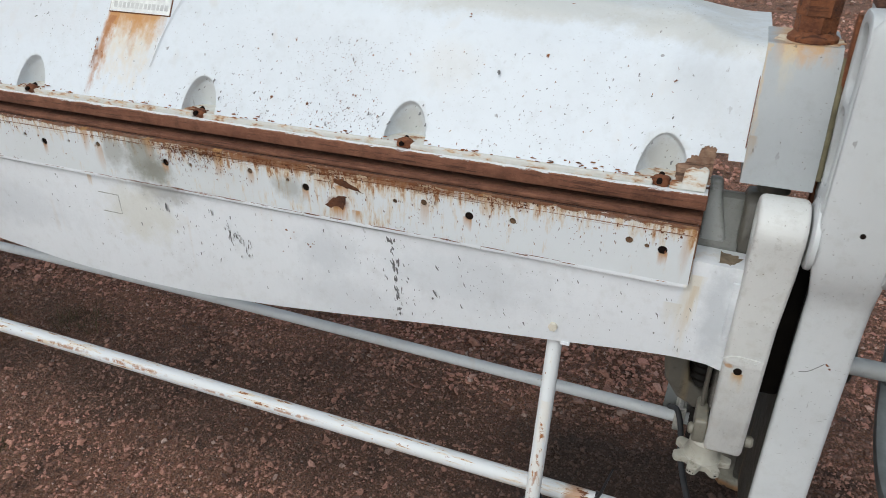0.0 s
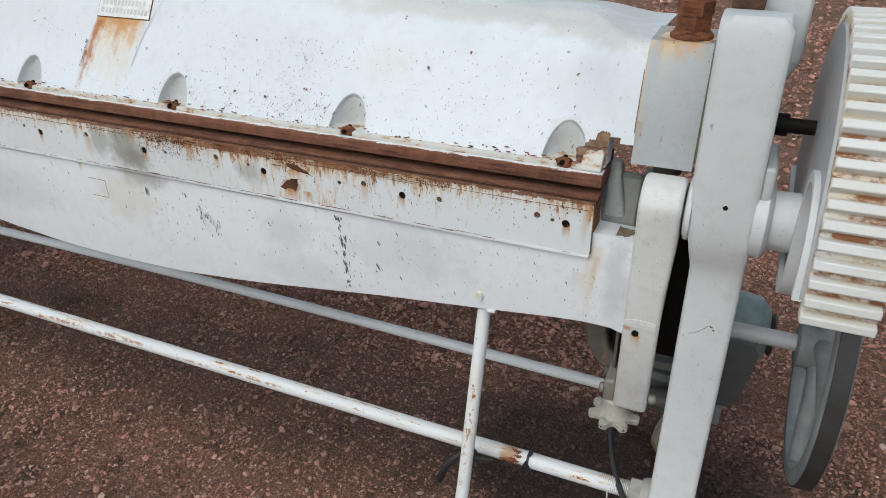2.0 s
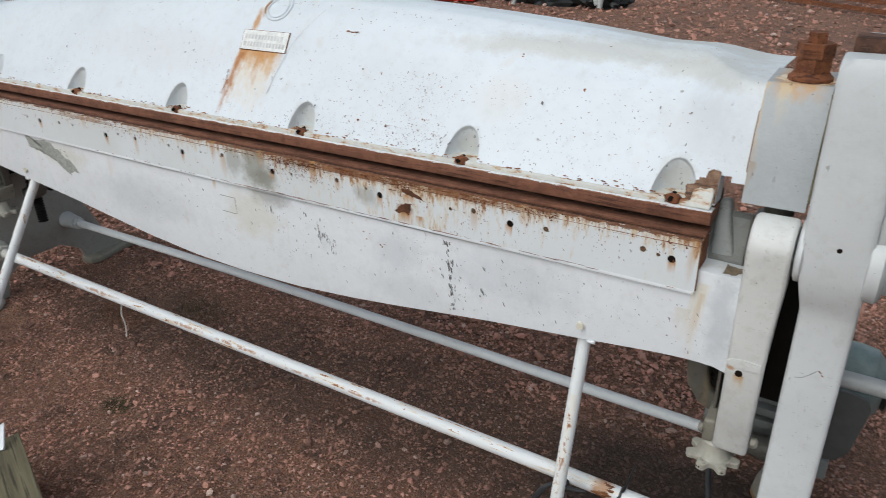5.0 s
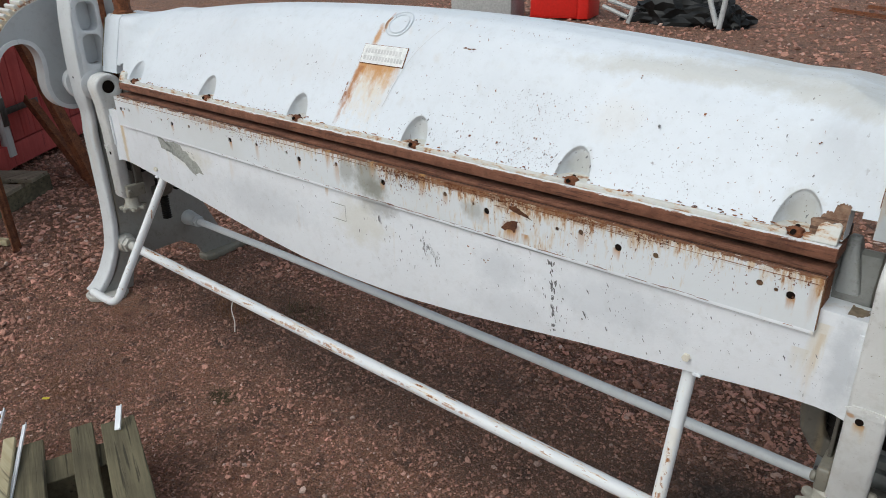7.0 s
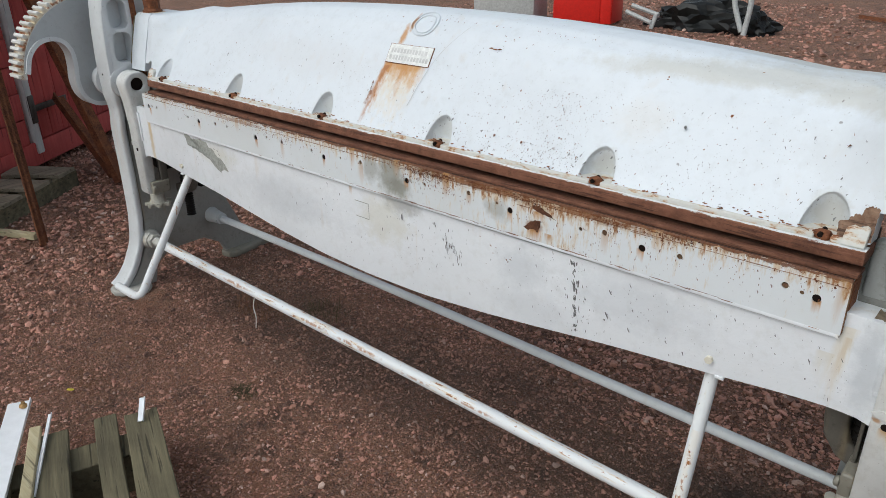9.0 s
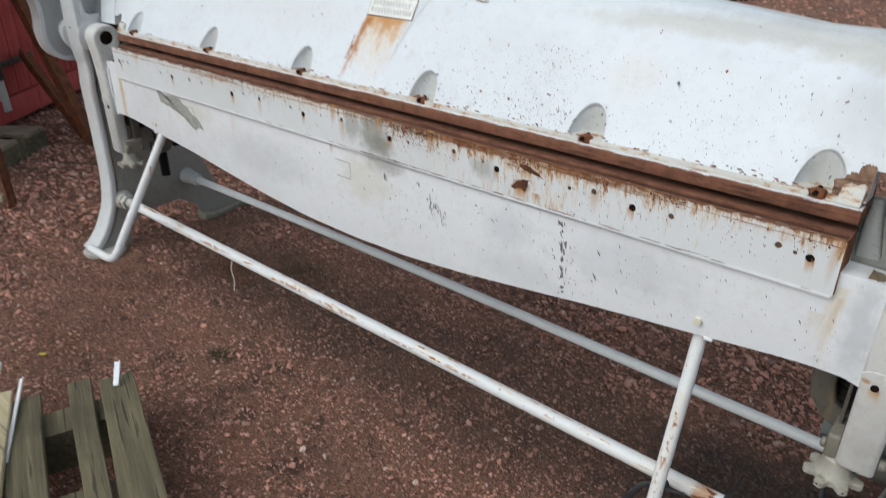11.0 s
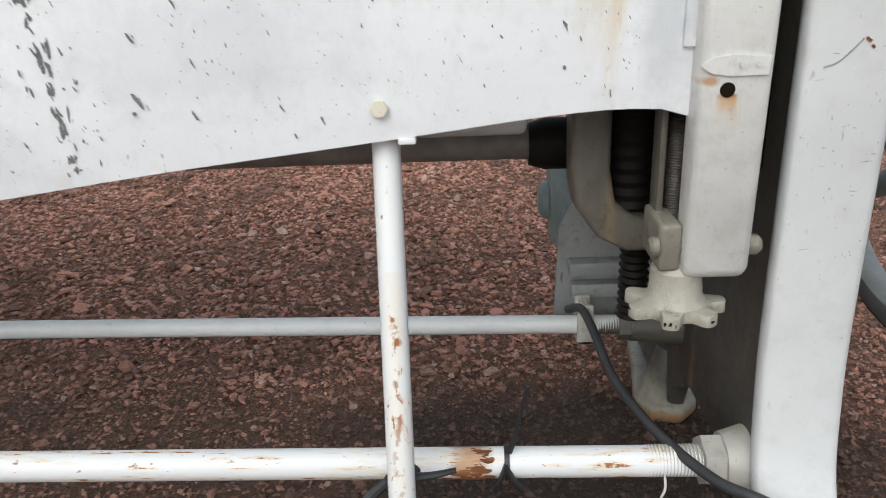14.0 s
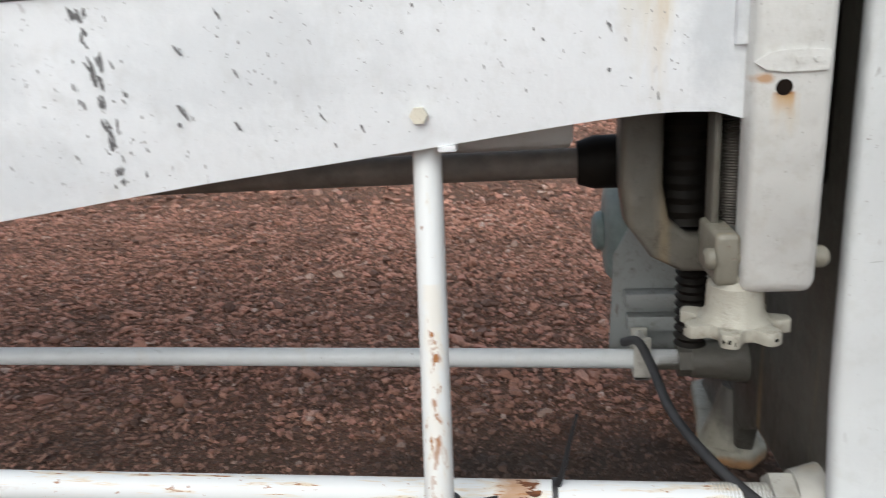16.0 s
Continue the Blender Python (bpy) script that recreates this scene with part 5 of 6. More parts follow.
# -- side frames --
def build_frames():
    web = [(-0.14, 0.0), (-0.135, 0.018), (-0.085, 0.050), (-0.035, 0.105), (0.005, 0.18), (0.020, 0.27), (0.022, 0.36), (0.022, 0.60), (0.015, 0.80), (0.004, 0.93), (0.10, 0.95), (0.20, 0.90), (0.30, 0.74), (0.33, 0.55), (0.37, 0.32), (0.45, 0.13),
           (0.575, 0.035), (0.585, 0.0), (0.36, 0.0), (0.33, 0.075), (0.25, 0.125), (0.10, 0.125), (0.03, 0.075), (0.0, 0.0)]
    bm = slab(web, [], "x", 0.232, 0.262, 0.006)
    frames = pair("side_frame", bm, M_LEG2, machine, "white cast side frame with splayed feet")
    # front flange, one smooth casting from the boss to the foot
    line = smooth_line([(0, -0.150, 0.018), (0, -0.105, 0.050), (0, -0.055, 0.105), (0, -0.015, 0.175), (0, 0.002, 0.260), (0, 0.010, 0.360), (0, 0.012, 0.600), (0, 0.008, 0.745), (0, -0.014, 0.820), (0, -0.020, 0.880), (0, -0.020, 0.960), (0, -0.014, 1.060), (0, -0.004, 1.150), (0, 0.004, 1.178)], 6)
    bm = bmesh.new()
    rings = []
    n = 18
    for i, c in enumerate(line):
        d = (line[min(i + 1, len(line) - 1)] - line[max(i - 1, 0)]).normalized()
        nr = Vector((0, -d.z, d.y))
        c = c + nr * 0.0055
        hw = 0.0445 + 0.0065 * min(1, max(0, (c.z - 0.765) / 0.08)) - 0.012 * max(0, (c.z - 1.165) / 0.013)
        hd = 0.0145
        ring = []
        for k in range(n):
            a = k * math.tau / n
            ca, sa = math.cos(a), math.sin(a)
            ring.append(bm.verts.new(c + Vector((0.267 - 0.009 * min(1, max(0, (c.z - 0.765) / 0.10)), 0, 0)) + Vector((hw * math.copysign(abs(ca) ** 0.35, ca), 0, 0)) + nr * hd * math.copysign(abs(sa) ** 0.5, sa)))
        rings.append(ring)
    for a, b in zip(rings, rings[1:]):
        for k in range(n):
            bm.faces.new((a[k], a[(k + 1) % n], b[(k + 1) % n], b[k]))
    bm.faces.new(rings[0])
    bm.faces.new(rings[-1])
    legs = pair("front_leg", bm, M_LEG, frames, "smooth white front leg")
    for ob in (legs[1], frames[1]):
        for v in ob.data.vertices:
            if v.co.y < -0.10:
                v.co.y -= 0.026 * min(1, max(0, (0.84 - v.co.z) / 0.16)) * min(1, v.co.z / 0.15)
    # feet
    bm = slab([(0.215, -0.165), (0.245, -0.185), (0.29, -0.18), (0.318, -0.150), (0.318, -0.055), (0.27, -0.03), (0.20, -0.04), (0.165, -0.075), (0.175, -0.12)], [], "z", -0.004, 0.022, 0.008, 3)
    pair("front_foot", bm, M_ARM, frames)
    bm = slab([(0.192, 0.425), (0.188, 0.375), (0.205, 0.345), (0.255, 0.335), (0.288, 0.37), (0.290, 0.56), (0.25, 0.60), (0.215, 0.585), (0.200, 0.46)], [], "z", -0.004, 0.030, 0.010, 3)
    pair("rear_foot", bm, M_FOOT, frames)
    bm = turned((0.235, 0.388, 0.025), (0.04, 0.0, 1), [(0, 0.045), (0.012, 0.040), (0.045, 0.030), (0.075, 0.024), (0.095, 0.018)], 24)
    part("foot_rib", bm, M_FOOT, frames[0])
    # upper post: a channel with two cross ribs, open towards the middle
    def oval(y0, y1, z0, z1, q):
        ring = []
        for cy, cz, s in ((y1 - q, z1 - q, 0), (y0 + q, z1 - q, 1), (y0 + q, z0 + q, 2), (y1 - q, z0 + q, 3)):
            ring += [(cy + q * math.cos((s + t / 4) * math.pi / 2), cz + q * math.sin((s + t / 4) * math.pi / 2)) for t in range(5)]
        return ring
    bm = join(slab(oval(-0.020, 0.088, 0.880, 1.181, 0.034), [], "x", 0.205, 0.304, 0.005, 2, [oval(0.000, 0.070, 1.060, 1.162, 0.024), oval(0.000, 0.070, 0.938, 1.046, 0.024)]), box(0.262, 0.290, -0.010, 0.080, 0.91, 1.170))
    posts = pair("guide_post", bm, M_LEG, frames, "upper guide post with two slotted windows")
    pair("guide_strip", box(0.2005, 0.2065, 0.086, 0.106, 0.84, 1.165, 0.001), M_RUST, posts, "rusty guide strip")
    bm = slab([(0.222, 1.196), (0.330, 1.196), (0.330, 1.10), (0.318, 1.068), (0.290, 1.052), (0.222, 1.052)], [], "y", 0.112, 0.165, 0.010, 3)
    pair("post_cap", bm, M_GREY, posts)
    pair("cap_plug", box(0.214, 0.262, 0.062, 0.108, 1.178, 1.203, 0.004), M_FOLD, posts)
    # trunnion bearing
    bm2 = turned((0.2010, PIVOT_Y, PIVOT_Z), (1, 0, 0), [(0, 0.048), (0.003, 0.055), (0.010, 0.056), (0.012, 0.048), (0.1030, 0.048), (0.1050, 0.064), (0.1235, 0.066), (0.1295, 0.060), (0.1315, 0.050)], 40)
    bosses = pair("trunnion", bm2, M_LEG, frames)
    pair("oil_hole", rod((0.262, -0.0405, 0.894), (0.262, -0.036, 0.894), 0.0042, n=14), M_BORE, bosses)
    pair("bearing_cap", box(0.306, 0.326, -0.030, 0.095, 0.900, 0.965, 0.006, 3), M_GREY, bosses)
    rng = random.Random(3)
    face = lambda u, v: ((u, -0.0085, v), (0, -1, 0))
    crack = tube([(0.240, -0.0084, 0.626), (0.252, -0.0084, 0.630), (0.264, -0.0084, 0.641), (0.272, -0.0084, 0.650)], 0.0005, 6, 6)
    part("crack", crack, M_CHIP, frames[0])
    nicks = []
    for _ in range(12):
        nicks.append(blob(rng.uniform(0.235, 0.302), rng.uniform(0.44, 0.645), rng.uniform(0.0012, 0.0050), rng.uniform(0.0002, 0.0005), 8, 0.5, rng.uniform(-0.15, 0.15), rng))
    for _ in range(14):
        nicks.append(blob(rng.uniform(0.235, 0.302), rng.uniform(0.40, 0.645), rng.uniform(0.0003, 0.0009), rng.uniform(0.0004, 0.0016), 7, 0.5, 0, rng))
    tagged(part("paint_chip", flakes(nicks, face, 0.0003), M_BRACKET, frames[0]), kind="stuff")
    tagged(part("rust_spot", flakes([blob(0.277, 0.649, 0.0035, 0.0014, 8, 0.5, -0.6, rng), blob(0.281, 0.643, 0.0018, 0.0018, 8, 0.4, 0, rng)], face), M_CHIPRUST, frames[0]), kind="stuff")
    return frames


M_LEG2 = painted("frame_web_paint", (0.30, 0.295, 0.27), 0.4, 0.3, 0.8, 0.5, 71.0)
FRAMES = build_frames()
# near web repainted almost black: oily grime plus the shade behind its leg
FRAMES[0].data.materials[0] = painted("shaded_oily_web_paint", (0.075, 0.070, 0.060), 0.8, 0.4, 1.0, 0.6, 75.0)


# -- swinging arms that carry the apron --
def build_arms():
    out = [(-0.026, 0.437), (-0.017, 0.423), (0.008, 0.423), (0.017, 0.437), (0.019, 0.62), (0.028, 0.72), (0.050, 0.81)]
    out += [(PIVOT_Y + 0.052 * math.cos(a), PIVOT_Z + 0.048 * math.sin(a)) for a in np.linspace(-0.2, math.pi + 0.15, 16)]
    out += [(-0.030, 0.80), (-0.026, 0.70)]
    bm = slab(out, [(PIVOT_Y, PIVOT_Z, 0.024)], "x", 0.126, 0.189, 0.009, 3)
    for v in bm.verts:
        if v.co.x > 0.155:
            v.co.x += 0.008 * min(1, max(0, (v.co.z - 0.66) / 0.14))
    arms = pair("swing_arm", bm, M_ARMW, machine, "cream-white swing arm with worn paint")
    pair("arm_bore", rod((0.134, PIVOT_Y, PIVOT_Z), (0.188, PIVOT_Y, PIVOT_Z), 0.0245, n=24), M_BORE, arms)
    hole = turned((0.150, -0.0268, 0.612), (0, 1, 0), [(0, 0.0068), (0.001, 0.0068)], 20)
    pair("bolt_hole", hole, M_BORE, arms)
    # pointed tin tag, riveted
    bm = slab([(0.124, 0.634), (0.134, 0.627), (0.150, 0.6245), (0.184, 0.6245), (0.185, 0.641), (0.150, 0.643), (0.136, 0.641)], [], "y", -0.0285, -0.0258)
    tags = pair("tin_tag", bm, M_ARMW, arms, "pointed riveted tin tag")
    for x in (0.160, 0.174):
        pair("rivet", rod((x, -0.030, 0.634), (x, -0.0284, 0.634), 0.0026, n=10), M_ARMW, tags)
    # clevis block, cross bolt, screw and star knob
    blocks = pair("clevis_block", box(0.103, 0.1255, -0.014, 0.060, 0.430, 0.480, 0.005, 3), M_CLEVIS, arms)
    pair("cross_bolt", turned((0.094, -0.006, 0.455), (1, 0, 0), [(0, 0.007), (0.003, 0.0105), (0.009, 0.0105), (0.010, 0.006), (0.096, 0.006), (0.097, 0.0105), (0.106, 0.0105), (0.110, 0.007)], 20), M_CLEVIS, arms)
    pair("adjusting_screw", thread((0.131, 0.046, 0.476), (0.131, 0.046, 0.600), 0.0125, 0.0028, 0.0012), M_STEEL, blocks, "dark threaded adjusting screw")
    pair("screw_guard", box(0.1085, 0.1155, 0.030, 0.060, 0.478, 0.600, 0.002), M_DIRTY_DIM, blocks)
    knob = []
    for k in range(96):
        a = k * math.tau / 96
        r = 0.0435 + 0.0085 * math.tanh(2.2 * math.cos(7 * a + 0.6))
        knob.append((0.128 + r * math.cos(a), 0.008 + r * math.sin(a)))
    knobs = pair("star_knob", slab(knob, [], "z", 0.378, 0.391, 0.004, 2), M_KNOB, arms, "chipped cream star knob")
    rng = random.Random(23)
    rim = lambda u, v: ((0.128 + (0.0437 + 0.0085 * math.tanh(2.2 * math.cos(7 * u + 0.6))) * math.cos(u), 0.008 + (0.0437 + 0.0085 * math.tanh(2.2 * math.cos(7 * u + 0.6))) * math.sin(u), v), (math.cos(u), math.sin(u), 0))
    chips = []
    for k in range(7):
        tip = (k * math.tau - 0.6) / 7
        for _ in range(3):
            chips.append(blob(tip + rng.gauss(0, 0.07), 0.384 + rng.gauss(0, 0.0022), rng.uniform(0.012, 0.045), rng.uniform(0.0010, 0.0026), 8, 0.5, 0, rng))
    tagged(part("paint_chip", flakes(chips, rim, 0.0004), M_GREASE_GAP, knobs[0]), kind="stuff")
    pair("knob_hub", turned((0.128, 0.008, 0.390), (0, 0, 1), [(0, 0.034), (0.010, 0.027), (0.036, 0.026), (0.042, 0.020), (0.048, 0.020)], 28), M_KNOB, knobs)
    arms[1].location.y += 0.013
    return arms


M_CLEVIS = painted("oily_cream_clevis_paint", (0.26, 0.245, 0.20), 1.0, 0.5, 1.0, 0.6, 37.0)
M_KNOB = painted("chipped_knob_paint", (0.38, 0.365, 0.31), 1.0, 0.6, 1.0, 0.6, 35.0)
M_ARMW = painted("arm_front_paint", (0.65, 0.655, 0.635), 0.9, 0.3, 0.7, 0.45, 81.0, [(0.134, 0.620, 0.007, 0.004, (0.45, 0.23, 0.08), 0.8)],
                  [(0.145, 0.159, 0.608, 0.022, 1.0, (0.42, 0.20, 0.07)), (0.143, 0.161, 0.606, 0.04, 0.4, (0.62, 0.50, 0.30))])
ARMS = build_arms()


# -- adjusting yokes under the bed --
def build_yokes():
    out = [(0.032, 0.66), (0.032, 0.50), (0.038, 0.458), (0.066, 0.418), (0.100, 0.400), (0.150, 0.400), (0.150, 0.440), (0.105, 0.445), (0.085, 0.462), (0.078, 0.50), (0.078, 0.66)]
    yokes = pair("yoke", slab(out, [], "y", 0.115, 0.165, 0.008, 3), M_DIRTY_DIM, machine, "grimy cast yoke under the bed")
    pair("worm", thread((0.107, 0.150, 0.452), (0.107, 0.150, 0.66), 0.030, 0.016, 0.004), M_GREASE_GAP, yokes, "greasy black worm screw")
    # added black box that paints in the dark of the yoke's opening
    pair("worm_housing", box(0.070, 0.160, 0.185, 0.235, 0.42, 0.70, 0.004), M_GREASE_GAP, yokes, "black backing added behind the worm to darken the yoke")
    pair("spring", thread((0.118, 0.150, 0.300), (0.118, 0.150, 0.402), 0.019, 0.010, 0.004), M_GREASE_GAP, yokes, "black coil spring")
    return yokes


YOKES = build_yokes()
shaft = part("cross_shaft", rod((-2.33, 0.20, 0.515), (0.0, 0.20, 0.515), 0.018), M_SHAFT, machine, "dull brown steel cross shaft")
pair("coupling", turned((-0.010, 0.20, 0.515), (1, 0, 0), [(0, 0.026), (0.02, 0.032), (0.05, 0.032), (0.05, 0.038), (0.08, 0.038)], 28), M_GREASE_GAP, shaft)

# -- tie bars --
front_bar = part("foot_bar", rod((-2.545, 0.005, 0.205), (0.225, 0.030, 0.165), 0.0185, n=28), M_TUBE, machine, "white foot bar with flaking paint and rust")
for bx, s, by, bz in ((0.0, 1, 0.030, 0.166), (2 * XC, -1, 0.005, 0.204)):
    part("bar_thread", thread((bx + s * 0.118, by, bz), (bx + s * 0.182, by, bz), 0.0195, 0.004, 0.0012, 24), M_ARM, front_bar)
    part("bar_nut", hexagon((bx + s * 0.180, by, bz), (s, 0, 0), 0.031, 0.024, 0.3, 0.003), M_ARM, front_bar)
    part("bar_boss", turned((bx + s * 0.204, by, bz), (s, 0, 0), [(0, 0.033), (0.01, 0.036), (0.030, 0.042)], 28), M_ARM, front_bar)
    part("outer_nut", hexagon((bx + s * 0.305, by, bz), (s, 0, 0), 0.026, 0.022, 0.3, 0.003), M_ARM, front_bar)
rng = random.Random(17)
around = lambda u, v: ((u, 0.028 - 0.0186 * math.cos(v), 0.1685 + 0.0186 * math.sin(v)), (0, -math.cos(v), math.sin(v)))
tagged(part("rust_patch", flakes([blob(-0.086 + rng.gauss(0, 0.010), rng.uniform(-0.9, 1.5), rng.uniform(0.004, 0.012), rng.uniform(0.10, 0.22), 12, 0.35, 0, rng) for _ in range(40)], around, 0.0009), M_CHIPRUST, front_bar), "bare rusted patch", kind="stuff")
rear_bar = part("tie_rod", tube([(-2.545, 0.302, 0.224), (-1.75, 0.308, 0.2250), (-1.0, 0.315, 0.2175), (-0.35, 0.320, 0.2060), (0.225, 0.325, 0.194)], 0.0145, 24, 6), M_LEG, machine, "white rear tie rod")
# near fittings coloured darker for the shade round them, far ones grey
for bx, s, by, bz in ((0.0, 1, 0.324, 0.195), (2 * XC, -1, 0.303, 0.223)):
    part("rod_thread", thread((bx + s * 0.108, by, bz), (bx + s * 0.140, by, bz), 0.0155, 0.004, 0.0014, 20), M_DIRTY_DIM if s > 0 else M_GREY, rear_bar)
    part("rod_nut", hexagon((bx + s * 0.138, by, bz), (s, 0, 0), 0.025, 0.020, 0.2, 0.002), M_DIRTY_DIM if s > 0 else M_GREY, rear_bar)
    part("rod_boss", turned((bx + s * 0.156, by, bz), (s, 0, 0), [(0, 0.026), (0.03, 0.028), (0.085, 0.036)], 28), M_DIRTY_DIM if s > 0 else M_GREY, rear_bar)
clip = part("hose_clamp", join(box(0.074, 0.098, 0.302, 0.310, 0.172, 0.238, 0.002), box(0.074, 0.098, 0.340, 0.348, 0.172, 0.238, 0.002), box(0.074, 0.098, 0.302, 0.348, 0.172, 0.179, 0.002)), M_ARM, rear_bar, "painted clamp")
part("clamp_screw", hexagon((0.086, 0.294, 0.230), (0, 1, 0), 0.007, 0.060, 0.1, 0.001), M_ARM, clip)


# -- stirrups hanging from the apron --
def build_stirrups():
    obs = []
    for s, top, low in ((1, (-0.167, 0.040, 0.575), (-0.162, -0.112, 0.100)), (-1, (2 * XC + 0.160, 0.030, 0.575), (2 * XC + 0.160, -0.245, 0.165))):
        top, low = Vector(top), Vector(low)
        d = (low - top).normalized()
        n = (low - top).length
        pts = [top + d * n * t for t in (0, 0.25, 0.5, 0.75, 0.88)] + [low - d * 0.020, low + Vector((s * 0.010, 0, 0.0)), low + Vector((s * 0.036, -0.006, -0.010)), low + Vector((s * 0.09, -0.008, -0.012)), low + Vector((s * 0.17, -0.008, -0.012))]
        obs.append(part("stirrup", tube(pts, 0.0145, 18, 8), M_STIRRUP, machine, "bent white pipe stirrup streaked with rust"))
    return obs


STIRRUPS = build_stirrups()


# -- gear sectors --
def build_sectors():
    cy, cz = PIVOT_Y, SECTOR_Z
    N, R, RR, RI = 77, 0.312, 0.296, 0.280
    a0, a1 = radians(2), radians(187)
    p = math.tau / N
    outline = []
    k = 0
    a = a0
    while a + p <= a1 + 1e-6:
        for f, r in ((0.0, RR), (0.13, RR), (0.27, R), (0.73, R), (0.87, RR)):
            outline.append((cy + r * math.cos(a + f * p), cz + r * math.sin(a + f * p)))
        a += p
    outline.append((cy + RR * math.cos(a), cz + RR * math.sin(a)))
    for b in np.linspace(a, a0, 60):
        outline.append((cy + RI * math.cos(b), cz + RI * math.sin(b)))
    bm = slab(outline, [], "x", 0.374, 0.460, 0.0015, 1)
    sectors = pair("gear_sector", bm, M_GEAR, machine, "white gear sector with rust-stained teeth")
    curve = [(-0.280, 0.0), (-0.266, 0.066), (-0.232, 0.110), (-0.184, 0.126), (-0.142, 0.115), (-0.115, 0.078), (-0.106, 0.025), (-0.104, -0.035), (-0.085, -0.088), (-0.045, -0.118), (0.010, -0.120), (0.070, -0.095), (0.13, -0.068), (0.20, -0.050), (0.268, -0.030)]
    fine = [(cy + q.x, cz + q.y) for q in smooth_line([(u, v, 0) for u, v in curve], 5)]
    web = list(fine) + [(cy + 0.289 * math.cos(b), cz + 0.289 * math.sin(b)) for b in np.linspace(radians(-5), radians(179), 44)]
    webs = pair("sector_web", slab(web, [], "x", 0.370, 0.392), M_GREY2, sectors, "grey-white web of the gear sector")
    pair("web_rib", ribbon(fine, 0.008, 0.034, 0.396), M_LEG, webs)
    pair("sector_hub", turned((0.322, cy, PIVOT_Z), (1, 0, 0), [(0, 0.048), (0.070, 0.050), (0.076, 0.062), (0.108, 0.062), (0.112, 0.050), (0.128, 0.048)], 40), M_LEG, sectors)
    return sectors


def gear_material():
    m = Mat("rust_stained_gear_paint")
    n = m.noise(9, 5, 0.65)
    f = m.noise(60, 4, 0.6)
    g = m.node("ShaderNodeNewGeometry")
    # rust sits in the roots between the teeth
    sep = m.node("ShaderNodeVectorMath")
    sep.operation = "LENGTH"
    mp = m.node("ShaderNodeMapping")
    mp.inputs["Location"].default_value = (0, 0.2 - PIVOT_Y, -SECTOR_Z)
    mp.inputs["Scale"].default_value = (0, 1, 1)
    m.link(m.co, mp.inputs[0])
    m.link(mp.outputs[0], sep.inputs[0])
    root = m.ramp(sep.outputs["Value"], 0.303, 0.2975)
    tint = m.ramp(sep.outputs["Value"], 0.310, 0.300)
    rim = m.ramp(sep.outputs["Value"], 0.285, 0.293)
    c = m.mix(m.mul(m.ramp(n, 0.4, 0.7), 0.3), (0.66, 0.665, 0.645), (0.50, 0.46, 0.36))
    c = m.mix(m.mul(m.mul(tint, rim), m.mul(m.ramp(n, 0.35, 0.6), 0.6)), c, (0.62, 0.47, 0.24))
    fac = m.mul(m.mul(root, rim), m.ramp(m.noise(11, 6, 0.75, (1.4, 2.2, 2.2), 5.0), 0.47, 0.56))
    c = m.mix(fac, c, (0.27, 0.11, 0.045))
    m.colour(c).bump(f, 0.2, 0.001)
    return m.m


M_GEAR = gear_material()
# grey set between the far web's paint and the near web's shade
M_GREY2 = painted("half_shaded_web_paint", (0.42, 0.44, 0.445), 0.2, 0.1, 0.4, 0.3, 91.0)
SECTORS = build_sectors()
# the far sector is turned a little round its pivot to fit the camera's view
turn = Matrix.Translation((0, PIVOT_Y - 0.2, SECTOR_Z)) @ Matrix.Rotation(radians(-6.5), 4, "X") @ Matrix.Translation((0, 0.2 - PIVOT_Y, -SECTOR_Z))
for ob in (SECTORS[1], *SECTORS[1].children_recursive):
    ob.data.transform(turn)


